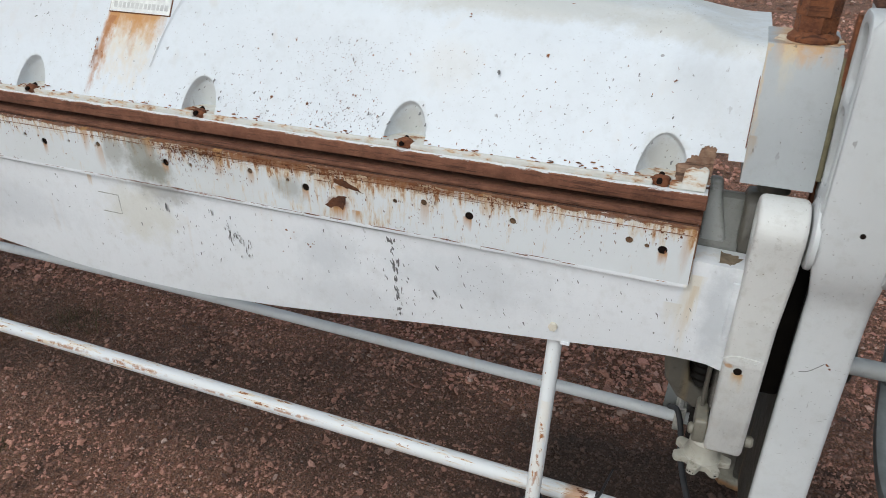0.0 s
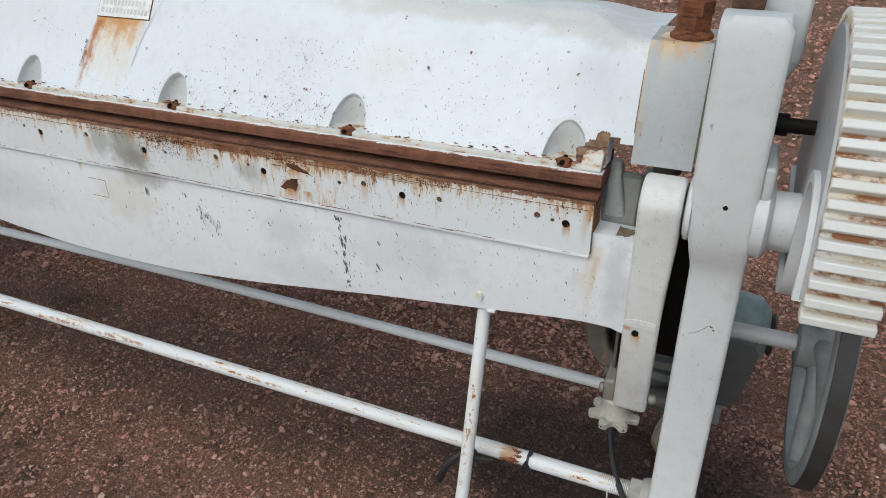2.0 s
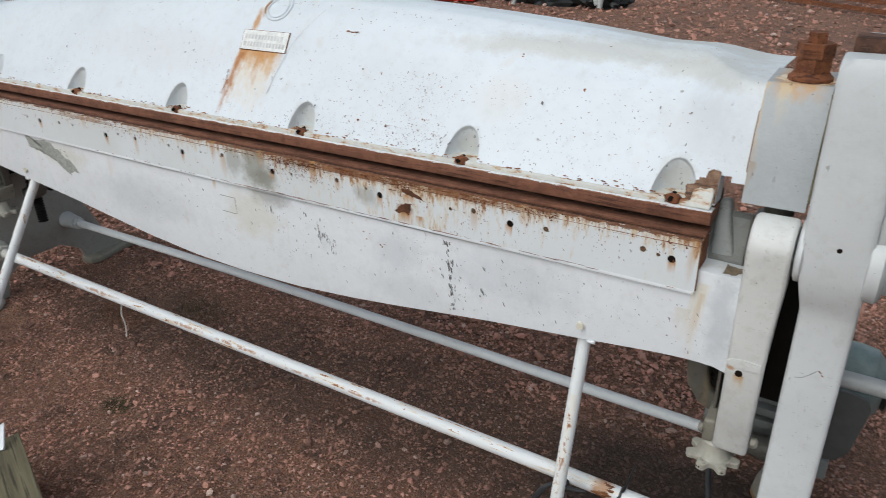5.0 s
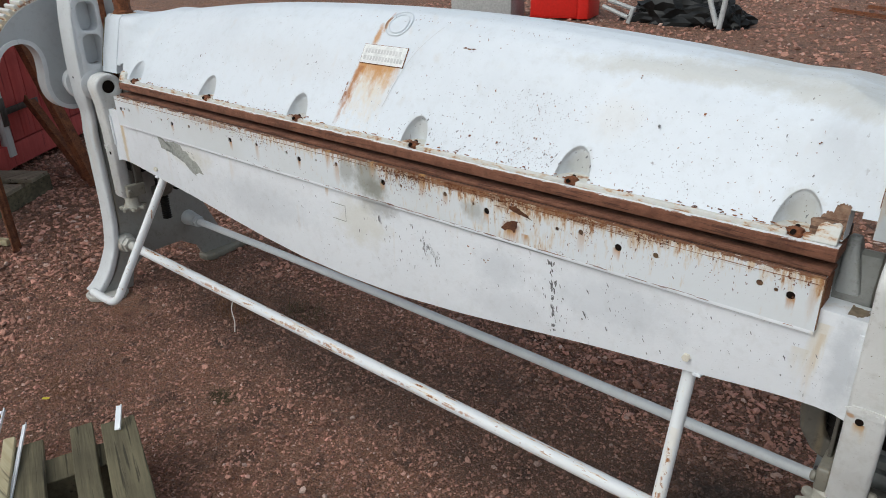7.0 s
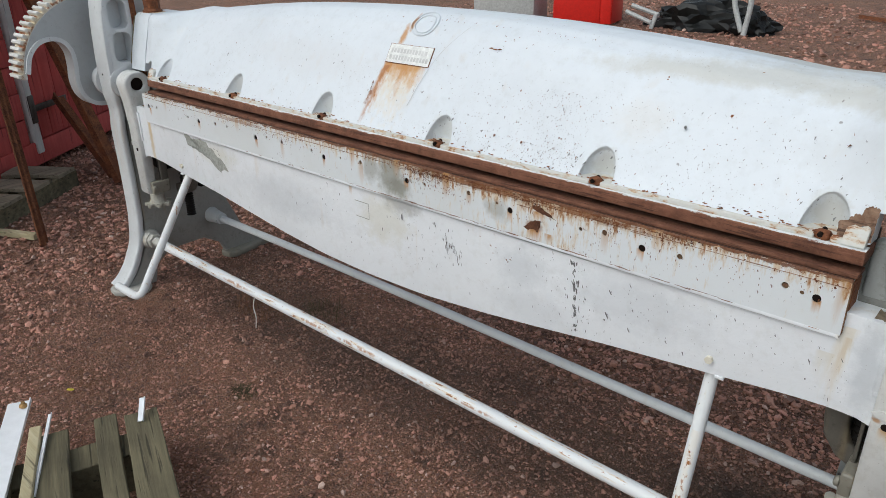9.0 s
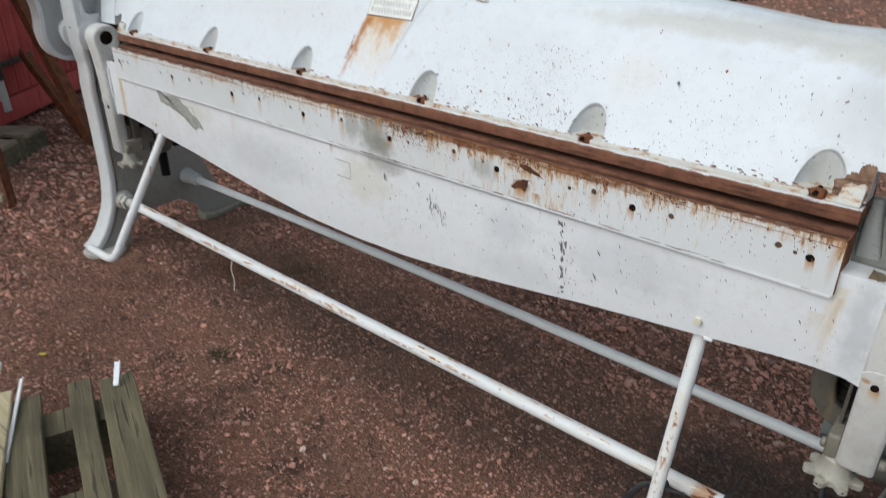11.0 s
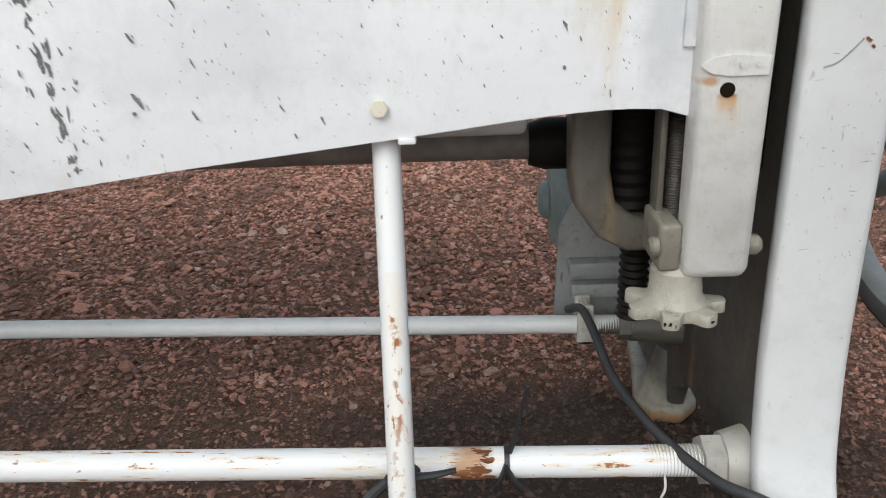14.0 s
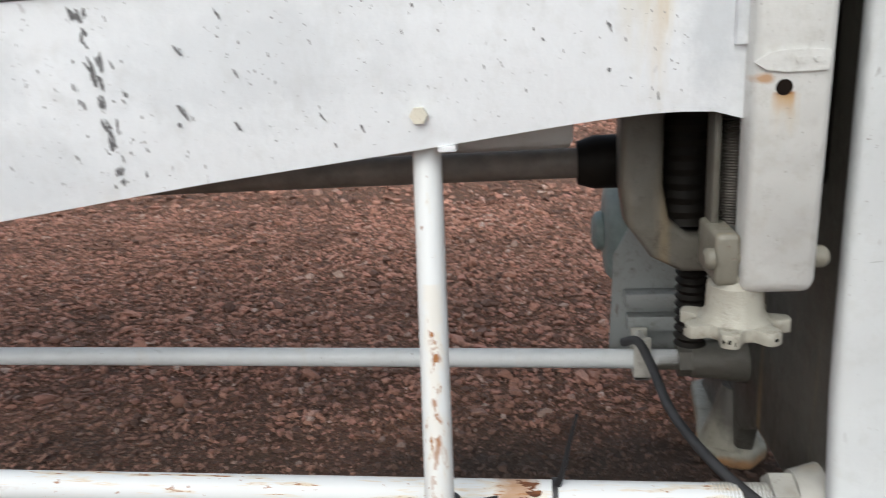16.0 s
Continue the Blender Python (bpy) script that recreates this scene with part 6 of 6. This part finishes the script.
# -- drive at the right end: shaft, flywheel, motor --
def build_drive():
    wy, wz, R = 0.20, 0.520, 0.275
    x0, x1 = 0.470, 0.508
    rim = turned((x0, wy, wz), (1, 0, 0), [(0, R - 0.030), (0.0, R - 0.008), (0.004, R), (x1 - x0 - 0.004, R), (x1 - x0, R - 0.008), (x1 - x0, R - 0.030), (x1 - x0 - 0.008, R - 0.036), (0.008, R - 0.036), (0.0, R - 0.030)], 72, False)
    wheel = part("flywheel", rim, M_WHEEL, machine, "dark grey spoked flywheel with a worn rim")
    part("rim_band", turned((x0 + 0.004, wy, wz), (1, 0, 0), [(0, R + 0.001), (0.001, R + 0.003), (0.029, R + 0.003), (0.030, R + 0.001)], 72, False), M_BELT, wheel)
    part("wheel_hub", turned((0.440, wy, wz), (1, 0, 0), [(0, 0.040), (0.004, 0.046), (0.085, 0.046), (0.090, 0.040)], 32), M_WHEEL, wheel)
    for k in range(5):
        a = k * math.tau / 5 + 0.35
        pts = []
        for t in np.linspace(0, 1, 7):
            r = 0.040 + (R - 0.07) * t
            b = a + 0.5 * math.sin(t * math.pi * 0.5) - 0.25
            pts.append((0.487, wy + r * math.cos(b), wz + r * math.sin(b)))
        part("spoke", tube(pts, (0.020, 0.015), 12, 4), M_WHEEL, wheel)
    part("drive_shaft", rod((0.25, wy, wz), (0.470, wy, wz), 0.0175), M_GREY, machine, "grey drive shaft")
    stub = part("stub_shaft", rod((0.300, 0.07, 1.005), (0.395, 0.07, 1.005), 0.012), M_GREASE_GAP, machine, "black stub shaft")
    part("collar", turned((0.310, 0.07, 1.005), (1, 0, 0), [(0, 0.018), (0.02, 0.018)], 20), M_GREASE_GAP, stub)
    motor = part("motor", turned((0.045, 0.47, 0.355), (1, 0, 0), [(0, 0.040), (0.004, 0.070), (0.020, 0.088), (0.060, 0.092), (0.300, 0.092), (0.340, 0.086), (0.362, 0.060), (0.368, 0.030)], 48), M_MOTOR, machine, "grey-green electric motor behind the frame")
    part("motor_cap", turned((0.028, 0.47, 0.355), (1, 0, 0), [(0, 0.020), (0.006, 0.030), (0.016, 0.032), (0.020, 0.026)], 24), M_MOTOR, motor)
    part("mount_plate", slab([(0.045, 0.175), (0.300, 0.175), (0.300, 0.30), (0.230, 0.385), (0.075, 0.385), (0.052, 0.34)], [], "y", 0.372, 0.380, 0.002), M_BRACKET, motor, "grey motor mounting plate")
    part("mount_angle", box(0.066, 0.22, 0.345, 0.374, 0.268, 0.290, 0.003), M_BRACKET, motor)
    part("mount_angle", box(0.070, 0.22, 0.350, 0.374, 0.228, 0.252, 0.003), M_BRACKET, motor)
    part("terminal_box", slab([(0.250, 0.205), (0.300, 0.195), (0.350, 0.205), (0.372, 0.235), (0.388, 0.330), (0.391, 0.365), (0.380, 0.388), (0.350, 0.397), (0.250, 0.397)], [], "y", 0.346, 0.358, 0.003), M_GUARD, motor, "dark grey sheet guard with a rounded corner")
    part("guard_foot", box(0.300, 0.340, 0.350, 0.390, 0.135, 0.190, 0.006), M_BRACKET, motor)
    part("belt_pulley", turned((0.395, 0.47, 0.355), (1, 0, 0), [(0, 0.050), (0.004, 0.055), (0.014, 0.045), (0.024, 0.055), (0.028, 0.050)], 32), M_STEEL, motor)


M_GUARD = plain("dark_grey_sheet_paint", (0.105, 0.11, 0.105), 0.5, 0.15)
M_WHEEL = plain("flywheel_grey", (0.22, 0.235, 0.235), 0.5, 0.3, 0.0, 14)
M_BELT = plain("black_rim_band", (0.03, 0.028, 0.026), 0.6, 0.4)
build_drive()

# -- cable, ties and strings --
cable = part("power_cable", tube([(0.060, 0.318, 0.226), (0.078, 0.298, 0.236), (0.092, 0.265, 0.215), (0.105, 0.18, 0.190), (0.135, 0.07, 0.182), (0.178, -0.020, 0.180), (0.215, -0.062, 0.185), (0.262, -0.072, 0.165), (0.330, -0.085, 0.140), (0.40, -0.13, 0.05), (0.50, -0.20, 0.006), (0.72, -0.34, 0.004), (1.1, -0.42, 0.004)], 0.0065, 12, 10), M_RUBBER, machine, "black rubber power cable")
tie = part("cable_tie", turned((-0.052, 0.0275, 0.169), (1, 0, 0), [(0, 0.0190), (0.0005, 0.0212), (0.006, 0.0212), (0.0065, 0.0190)], 24, False), M_STRAP, machine, "black strap tied round the foot bar")
part("strap_tail", tube([(-0.050, 0.008, 0.176), (-0.040, 0.004, 0.160), (-0.030, 0.004, 0.148)], 0.003, 8, 6), M_STRAP, tie)
part("strap_tail", tube([(-0.050, 0.008, 0.180), (-0.058, 0.003, 0.162), (-0.066, 0.005, 0.148)], 0.003, 8, 6), M_STRAP, tie)
part("strap_tail", tube([(-0.046, 0.022, 0.188), (-0.040, 0.022, 0.205), (-0.032, 0.025, 0.24), (-0.024, 0.022, 0.275)], (0.004, 0.002), 8, 6), M_STRAP, tie)
loop = part("strap", tube([(-0.181, -0.056, 0.215), (-0.164, -0.080, 0.220), (-0.147, -0.058, 0.224), (-0.164, -0.040, 0.220), (-0.181, -0.056, 0.215)], 0.0035, 8, 8), M_STRAP, STIRRUPS[0], "black strap knotted round the stirrup")
part("strap_tail", tube([(-0.149, -0.066, 0.224), (-0.128, -0.070, 0.230), (-0.106, -0.065, 0.232)], (0.005, 0.003), 8, 6), M_STRAP, loop)
part("strap_tail", tube([(-0.180, -0.064, 0.217), (-0.198, -0.075, 0.205), (-0.212, -0.085, 0.180), (-0.224, -0.090, 0.150)], (0.005, 0.009), 8, 6), M_STRAP, loop)
part("string", tube([(0.135, 0.010, 0.160), (0.136, 0.008, 0.142), (0.132, 0.010, 0.122), (0.135, 0.008, 0.098)], 0.0016, 6, 5), M_STRING, front_bar, "frayed pale string")
part("string", tube([(-1.785, -0.006, 0.190), (-1.795, -0.010, 0.15), (-1.79, -0.008, 0.105), (-1.797, -0.010, 0.06)], 0.0022, 6, 5), M_STRING, front_bar, "pale string hanging from the bar")


# ---- the yard round the machine ----
def timber(x0, x1, y0, y1, z0, z1, seed, wobble=0.004):
    """A weathered board: slightly bent and worn."""
    bm = box(x0, x1, y0, y1, z0, z1)
    bmesh.ops.subdivide_edges(bm, edges=bm.edges[:], cuts=3, use_grid_fill=True)
    for v in bm.verts:
        v.co += Vector([wobble * noise.noise((v.co.x * 9 + seed, v.co.y * 9, v.co.z * 9 + 5 * i)) for i in range(3)])
    return bevel(bm, 0.002, 1, 50)


def turn_about(bm, m):
    bmesh.ops.transform(bm, matrix=m, verts=bm.verts)
    return bm


# near pallet, in front of the machine
pallet = thing("wooden_pallet", (-1.45, -0.95, 0), "broken weathered greenish wooden pallet on the gravel", "pallet")
P0 = Matrix.Translation((-1.52, -0.535, 0)) @ Matrix.Rotation(radians(-21), 4, "Z")
for i, (off, length, w, x0) in enumerate(((0.0, 0.9, 0.092, 0.0), (0.108, 0.88, 0.060, -0.02), (0.235, 0.9, 0.085, -0.01), (0.375, 0.88, 0.09, 0.03), (0.50, 0.9, 0.095, 0.0))):
    b = timber(x0, length, -off - w, -off, 0.118, 0.140, i * 3.1, 0.008)
    part("board", turn_about(b, P0), M_PALLET, pallet)
for i, xo in enumerate((0.06, 0.40, 0.76)):
    part("bearer", turn_about(timber(xo, xo + 0.10, -0.60, -0.005, -0.004, 0.118, 20 + i), P0), M_PALLET, pallet)


def angle_profile(a, b, w, h, t, material, label):
    """A folded strip from a to b."""
    a, b = Vector(a), Vector(b)
    d = (b - a).normalized()
    side = d.cross(Vector((0, 0, 1))).normalized()
    up = side.cross(d)
    bm = bmesh.new()
    ring = [(0, 0), (w, 0), (w, t), (t, t), (t, h), (0, h)]
    ends = [[bm.verts.new(p + side * u + up * v) for u, v in ring] for p in (a, b)]
    for k in range(6):
        bm.faces.new((ends[0][k], ends[0][(k + 1) % 6], ends[1][(k + 1) % 6], ends[1][k]))
    bm.faces.new(ends[0])
    bm.faces.new(ends[1])
    return bm


solo("white_profile", angle_profile((-1.822, -0.764, 0.143), (-1.40, -0.99, 0.143), 0.062, 0.012, 0.003, None, ""), M_PROFILE, "white folded metal strip lying on the pallet", "metal strip", group="strips on the pallet")
solo("white_profile", angle_profile((-1.532, -0.556, 0.175), (-1.48, -0.595, 0.141), 0.016, 0.010, 0.003, None, ""), M_PROFILE, "short white plastic strip standing on a pallet board", "plastic strip", group="strips on the pallet")
solo("white_profile", angle_profile((-1.694, -0.755, 0.152), (-1.40, -0.915, 0.142), 0.010, 0.008, 0.002, None, ""), M_PROFILE, "thin white strip lying on the pallet", "plastic strip", group="strips on the pallet")
solo("pale_lath", turn_about(timber(0, 0.6, -0.028, 0, 0.1405, 0.160, 77, 0.002), Matrix.Translation((-1.655, -0.800, 0.0)) @ Matrix.Rotation(radians(-25), 4, "Z")), M_STICK, "pale new wooden lath on the pallet", "lath")
solo("brass_screw", turned((-1.800, -0.795, 0.146), (0.1, 0.1, 1), [(0, 0.006), (0.004, 0.011), (0.010, 0.010), (0.012, 0.006), (0.020, 0.005)], 14), M_BRASS, "tarnished brass fitting on a white strip", "screw")

# red shed to the side
WALL_A, WALL_B = Vector((-3.80, -0.82, 0)), Vector((-5.42, 1.48, 0))
wd = (WALL_B - WALL_A).normalized()
wout = Vector((wd.y, -wd.x, 0))
if wout.x < 0:
    wout = -wout
WM = Matrix((( wd.x, -wout.x, 0, WALL_A.x), (wd.y, -wout.y, 0, WALL_A.y), (0, 0, 1, 0), (0, 0, 0, 1)))
WL = (WALL_B - WALL_A).length
shed = thing("red_shed", (-4.7, 0.3, 0), "red-painted wooden shed with a boarded door", "shed")


def wall_part(name, u0, u1, d0, d1, z0, z1, mat, parent, label="", bev=0.003):
    return part(name, turn_about(box(u0, u1, -d1, -d0, z0, z1, bev), WM), mat, parent, label)


wall = wall_part("wall", 0.0, WL, -0.12, -0.02, 0.18, 2.6, M_RED, shed, "red cladding wall")
wall_part("sill_beam", 0.0, WL, -0.10, 0.015, 0.05, 0.19, M_RED, shed)
for k in range(15):
    wall_part("plank", 0.0, 1.345, -0.02, 0.006 + 0.004 * (k % 2), 0.19 + k * 0.16, 0.19 + k * 0.16 + 0.152, M_RED, wall)
trim = wall_part("corner_trim", 1.375, 1.430, -0.02, 0.030, 0.12, 2.6, M_TRIM, shed, "grey-white vertical trim board")
door = wall_part("door", 1.445, 2.40, -0.02, 0.000, 0.20, 2.30, M_RED, shed, "red door of upright boards")
for k in range(8):
    wall_part("plank", 1.448 + k * 0.119, 1.448 + k * 0.119 + 0.114, 0.0, 0.016, 0.20, 2.30, M_RED, door)
hinge = wall_part("strap_hinge", 1.39, 1.75, 0.031, 0.038, 0.375, 0.415, M_STEEL, door, "dark steel strap hinge")
wall_part("hinge_leaf", 1.375, 1.425, 0.031, 0.040, 0.31, 0.48, M_STEEL, hinge)
for k in range(6):
    wall_part("plank", 2.41 + k * 0.065, 2.41 + k * 0.065 + 0.062, -0.02, 0.012, 0.19, 2.6, M_RED, wall)
part("roof", turn_about(box(-0.3, WL + 0.3, -0.15, 1.8, 2.6, 2.72, 0.01), WM), M_STEEL, shed)
part("end_wall", turn_about(box(-0.10, -0.002, 0.02, 1.6, 0.0, 2.6, 0.01), WM), M_RED, shed)
part("end_wall", turn_about(box(WL + 0.002, WL + 0.10, 0.02, 1.6, 0.0, 2.6, 0.01), WM), M_RED, shed)
part("far_wall", turn_about(box(0, WL, 1.5, 1.6, 0.0, 2.6, 0.01), WM), M_RED, shed)


# rusty steel sections leaning on the shed
def leaning(a, b, w, h, t, label):
    bm = angle_profile(a, b, w, h, t, None, "")
    return solo("steel_angle", bm, M_RUST, label, "steel section", group="steel leaning on the shed")


leaning((-3.344, -0.182, 0.0), (-4.08, 0.02, 0.95), 0.030, 0.035, 0.006, "rusty angle iron leaning on the shed")
leaning((-3.385, -0.150, 0.0), (-4.12, 0.06, 0.95), 0.022, 0.030, 0.006, "rusty angle iron leaning on the shed")
leaning((-3.98, 0.50, 0.0), (-4.62, 0.42, 1.15), 0.085, 0.065, 0.010, "heavy rusty steel channel leaning on the shed")
leaning((-4.12, 0.53, 0.0), (-4.66, 0.50, 0.42), 0.07, 0.06, 0.010, "short rusty steel beam leaning on the shed")

# low stack of planks beside the shed
stack = thing("plank_stack", (-4.1, 0.1, 0), "low weathered pallet beside the red shed", "pallet")
S0 = Matrix.Translation((-4.14, 0.36, 0)) @ Matrix.Rotation(math.atan2(wd.y, wd.x) + math.pi, 4, "Z")
for k in range(4):
    part("board", turn_about(timber(0.02 + 0.24 * k, 0.02 + 0.24 * k + 0.16, -0.36, 0.0, 0.095, 0.117, 40 + k), S0), M_PALLETY, stack)
for k in range(3):
    part("bearer", turn_about(timber(0.0, 1.0, -0.35 + 0.135 * k, -0.275 + 0.135 * k, -0.004, 0.095, 50 + k), S0), M_PALLET, stack)
solo("timber_stick", turn_about(timber(0, 0.55, 0, 0.03, 0.0, 0.03, 60), Matrix.Translation((-3.95, -0.40, 0.000)) @ Matrix.Rotation(radians(25), 4, "Z")), M_STICK, "pale round-edged stick lying on the gravel", "stick")

# things far behind the machine
redbox = thing("red_cabinet", (-5.4, 8.9, 0), "bright red metal cabinet standing in the yard", "cabinet")
RB = Matrix.Translation((-5.75, 8.75, 0)) @ Matrix.Rotation(radians(14), 4, "Z")
part("body", turn_about(box(-0.45, 0.45, -0.3, 0.3, 0.02, 1.1, 0.01), RB), M_REDBOX, redbox)
part("door", turn_about(box(-0.43, 0.27, -0.312, -0.300, 0.05, 1.05, 0.004), RB), M_REDBOX, redbox)
part("corner_post", turn_about(box(0.29, 0.44, -0.316, -0.300, 0.02, 1.1, 0.004), RB), M_REDBOX, redbox)
greybox = thing("grey_crate", (-6.5, 8.4, 0), "pale grey sheet metal crate beside the red cabinet", "crate")
part("body", turn_about(box(-0.55, 0.45, -0.3, 0.3, 0.0, 0.55, 0.01), Matrix.Translation((-6.85, 8.35, 0)) @ Matrix.Rotation(radians(14), 4, "Z")), M_GREYBOX, greybox)
part("lid", turn_about(box(-0.57, 0.47, -0.32, 0.32, 0.55, 0.58, 0.008), Matrix.Translation((-6.85, 8.35, 0)) @ Matrix.Rotation(radians(14), 4, "Z")), M_GREYBOX, greybox)


def sheet_heap(name, cx, cy, rx, ry, h, seed, mat, label):
    """A crumpled heap of plastic sheet."""
    bm = bmesh.new()
    bmesh.ops.create_icosphere(bm, subdivisions=4, radius=1)
    for v in bm.verts:
        p = v.co.copy()
        n1 = noise.noise((p.x * 2 + seed, p.y * 2, p.z * 2))
        n2 = abs(noise.noise((p.x * 5 + seed, p.y * 5, p.z * 5)))
        s = 1 + 0.35 * n1 - 0.35 * n2
        v.co = Vector((cx + p.x * rx * s, cy + p.y * ry * s, max(-0.01, p.z * h * s + 0.05)))
    return solo(name, bm, mat, label, "plastic sheet", angle=20)


sheet_heap("plastic_sheet", -4.0, 9.0, 0.95, 0.35, 0.36, 3.0, M_FOIL, "crumpled heap of black plastic sheet on the gravel")
sheet_heap("plastic_sheet", -3.35, 8.9, 0.30, 0.30, 0.28, 9.0, M_FOIL, "small crumpled black plastic bundle")
bag = solo("window_gasket", tube([(-3.30, 8.55, 0.02), (-3.28, 8.60, 0.45), (-3.38, 8.62, 0.62), (-3.50, 8.62, 0.45), (-3.34, 8.56, 0.06)], 0.035, 10, 8), M_GREYBOX, "looped pale grey rubber profile standing in the heap", "profile")
frame_a = thing("aluminium_frame", (-4.6, 8.5, 0), "broken aluminium frame lying beside the red cabinet", "frame")
for a, b in (((-5.0, 8.55, 0.22), (-4.55, 8.45, 0.10)), ((-4.95, 8.62, 0.30), (-4.5, 8.55, 0.2)), ((-4.55, 8.45, 0.02), (-4.52, 8.52, 0.22))):
    part("rail", tube([a, b], 0.03, 6, 1, False), M_GREYBOX, frame_a)
for k, (a, b) in enumerate((((-2.6, 11.2, 0.03), (0.6, 8.9, 0.03)), ((-2.2, 11.6, 0.05), (1.0, 9.4, 0.04)))):
    solo("steel_bar", angle_profile(a, b, 0.06, 0.05, 0.012, None, ""), M_RUST, "long rusty steel bar lying on the gravel", "steel bar", group="bars on the gravel")
solo("timber_stick", turn_about(timber(0, 0.7, 0, 0.07, 0.05, 0.10, 90), Matrix.Translation((-1.3, 10.9, 0)) @ Matrix.Rotation(radians(60), 4, "Z")), M_STICK, "pale timber offcut lying on rusty bars", "timber")


# tufts and a fallen leaf
def tuft(name, cx, cy, r, count, mat, seed, label, tall=0.03):
    rng = random.Random(seed)
    bm = bmesh.new()
    for _ in range(count):
        a, d = rng.uniform(0, math.tau), r * math.sqrt(rng.random())
        x, y = cx + d * math.cos(a), cy + 0.6 * d * math.sin(a)
        z = ground_height(x, y)
        t = rng.uniform(0, math.tau)
        w = rng.uniform(0.0005, 0.0012)
        lean = Vector((math.cos(t), math.sin(t), 0)) * rng.uniform(0.015, 0.055)
        h = rng.uniform(0.3, 1) * tall
        s = Vector((-math.sin(t), math.cos(t), 0)) * w
        p = Vector((x, y, z - 0.002))
        m = p + lean * 0.4 + Vector((0, 0, h * 0.8))
        e = p + lean + Vector((0, 0, h))
        v = [bm.verts.new(q) for q in (p - s, p + s, m + s * 0.7, e, m - s * 0.7)]
        bm.faces.new(v)
    return solo(name, bm, mat, label, "moss" if "moss" in name else "grass", kind="stuff")


tuft("moss_tuft", -1.575, -0.222, 0.045, 420, M_GRASS, 1, "small olive moss tuft in the gravel", 0.008)
tuft("dry_grass", -2.05, -0.53, 0.08, 340, M_DRY, 2, "flattened rust-brown dead grass on the gravel", 0.007)
tuft("dry_grass", -2.02, 0.16, 0.14, 260, M_DRY, 3, "thin dead grass under the foot bar", 0.05)
tuft("dry_grass", -1.78, 0.30, 0.12, 160, M_GRASS, 4, "thin dead grass under the machine", 0.05)
solo("fallen_leaf", flakes([blob(-2.02, -0.60, 0.012, 0.008, 9, 0.25, 0.4, random.Random(2))], lambda u, v: ((u, v, ground_height(u, v) + 0.006), (0, 0, 1)), 0.002), M_LEAF, "small yellow fallen leaf on the gravel", "leaf")
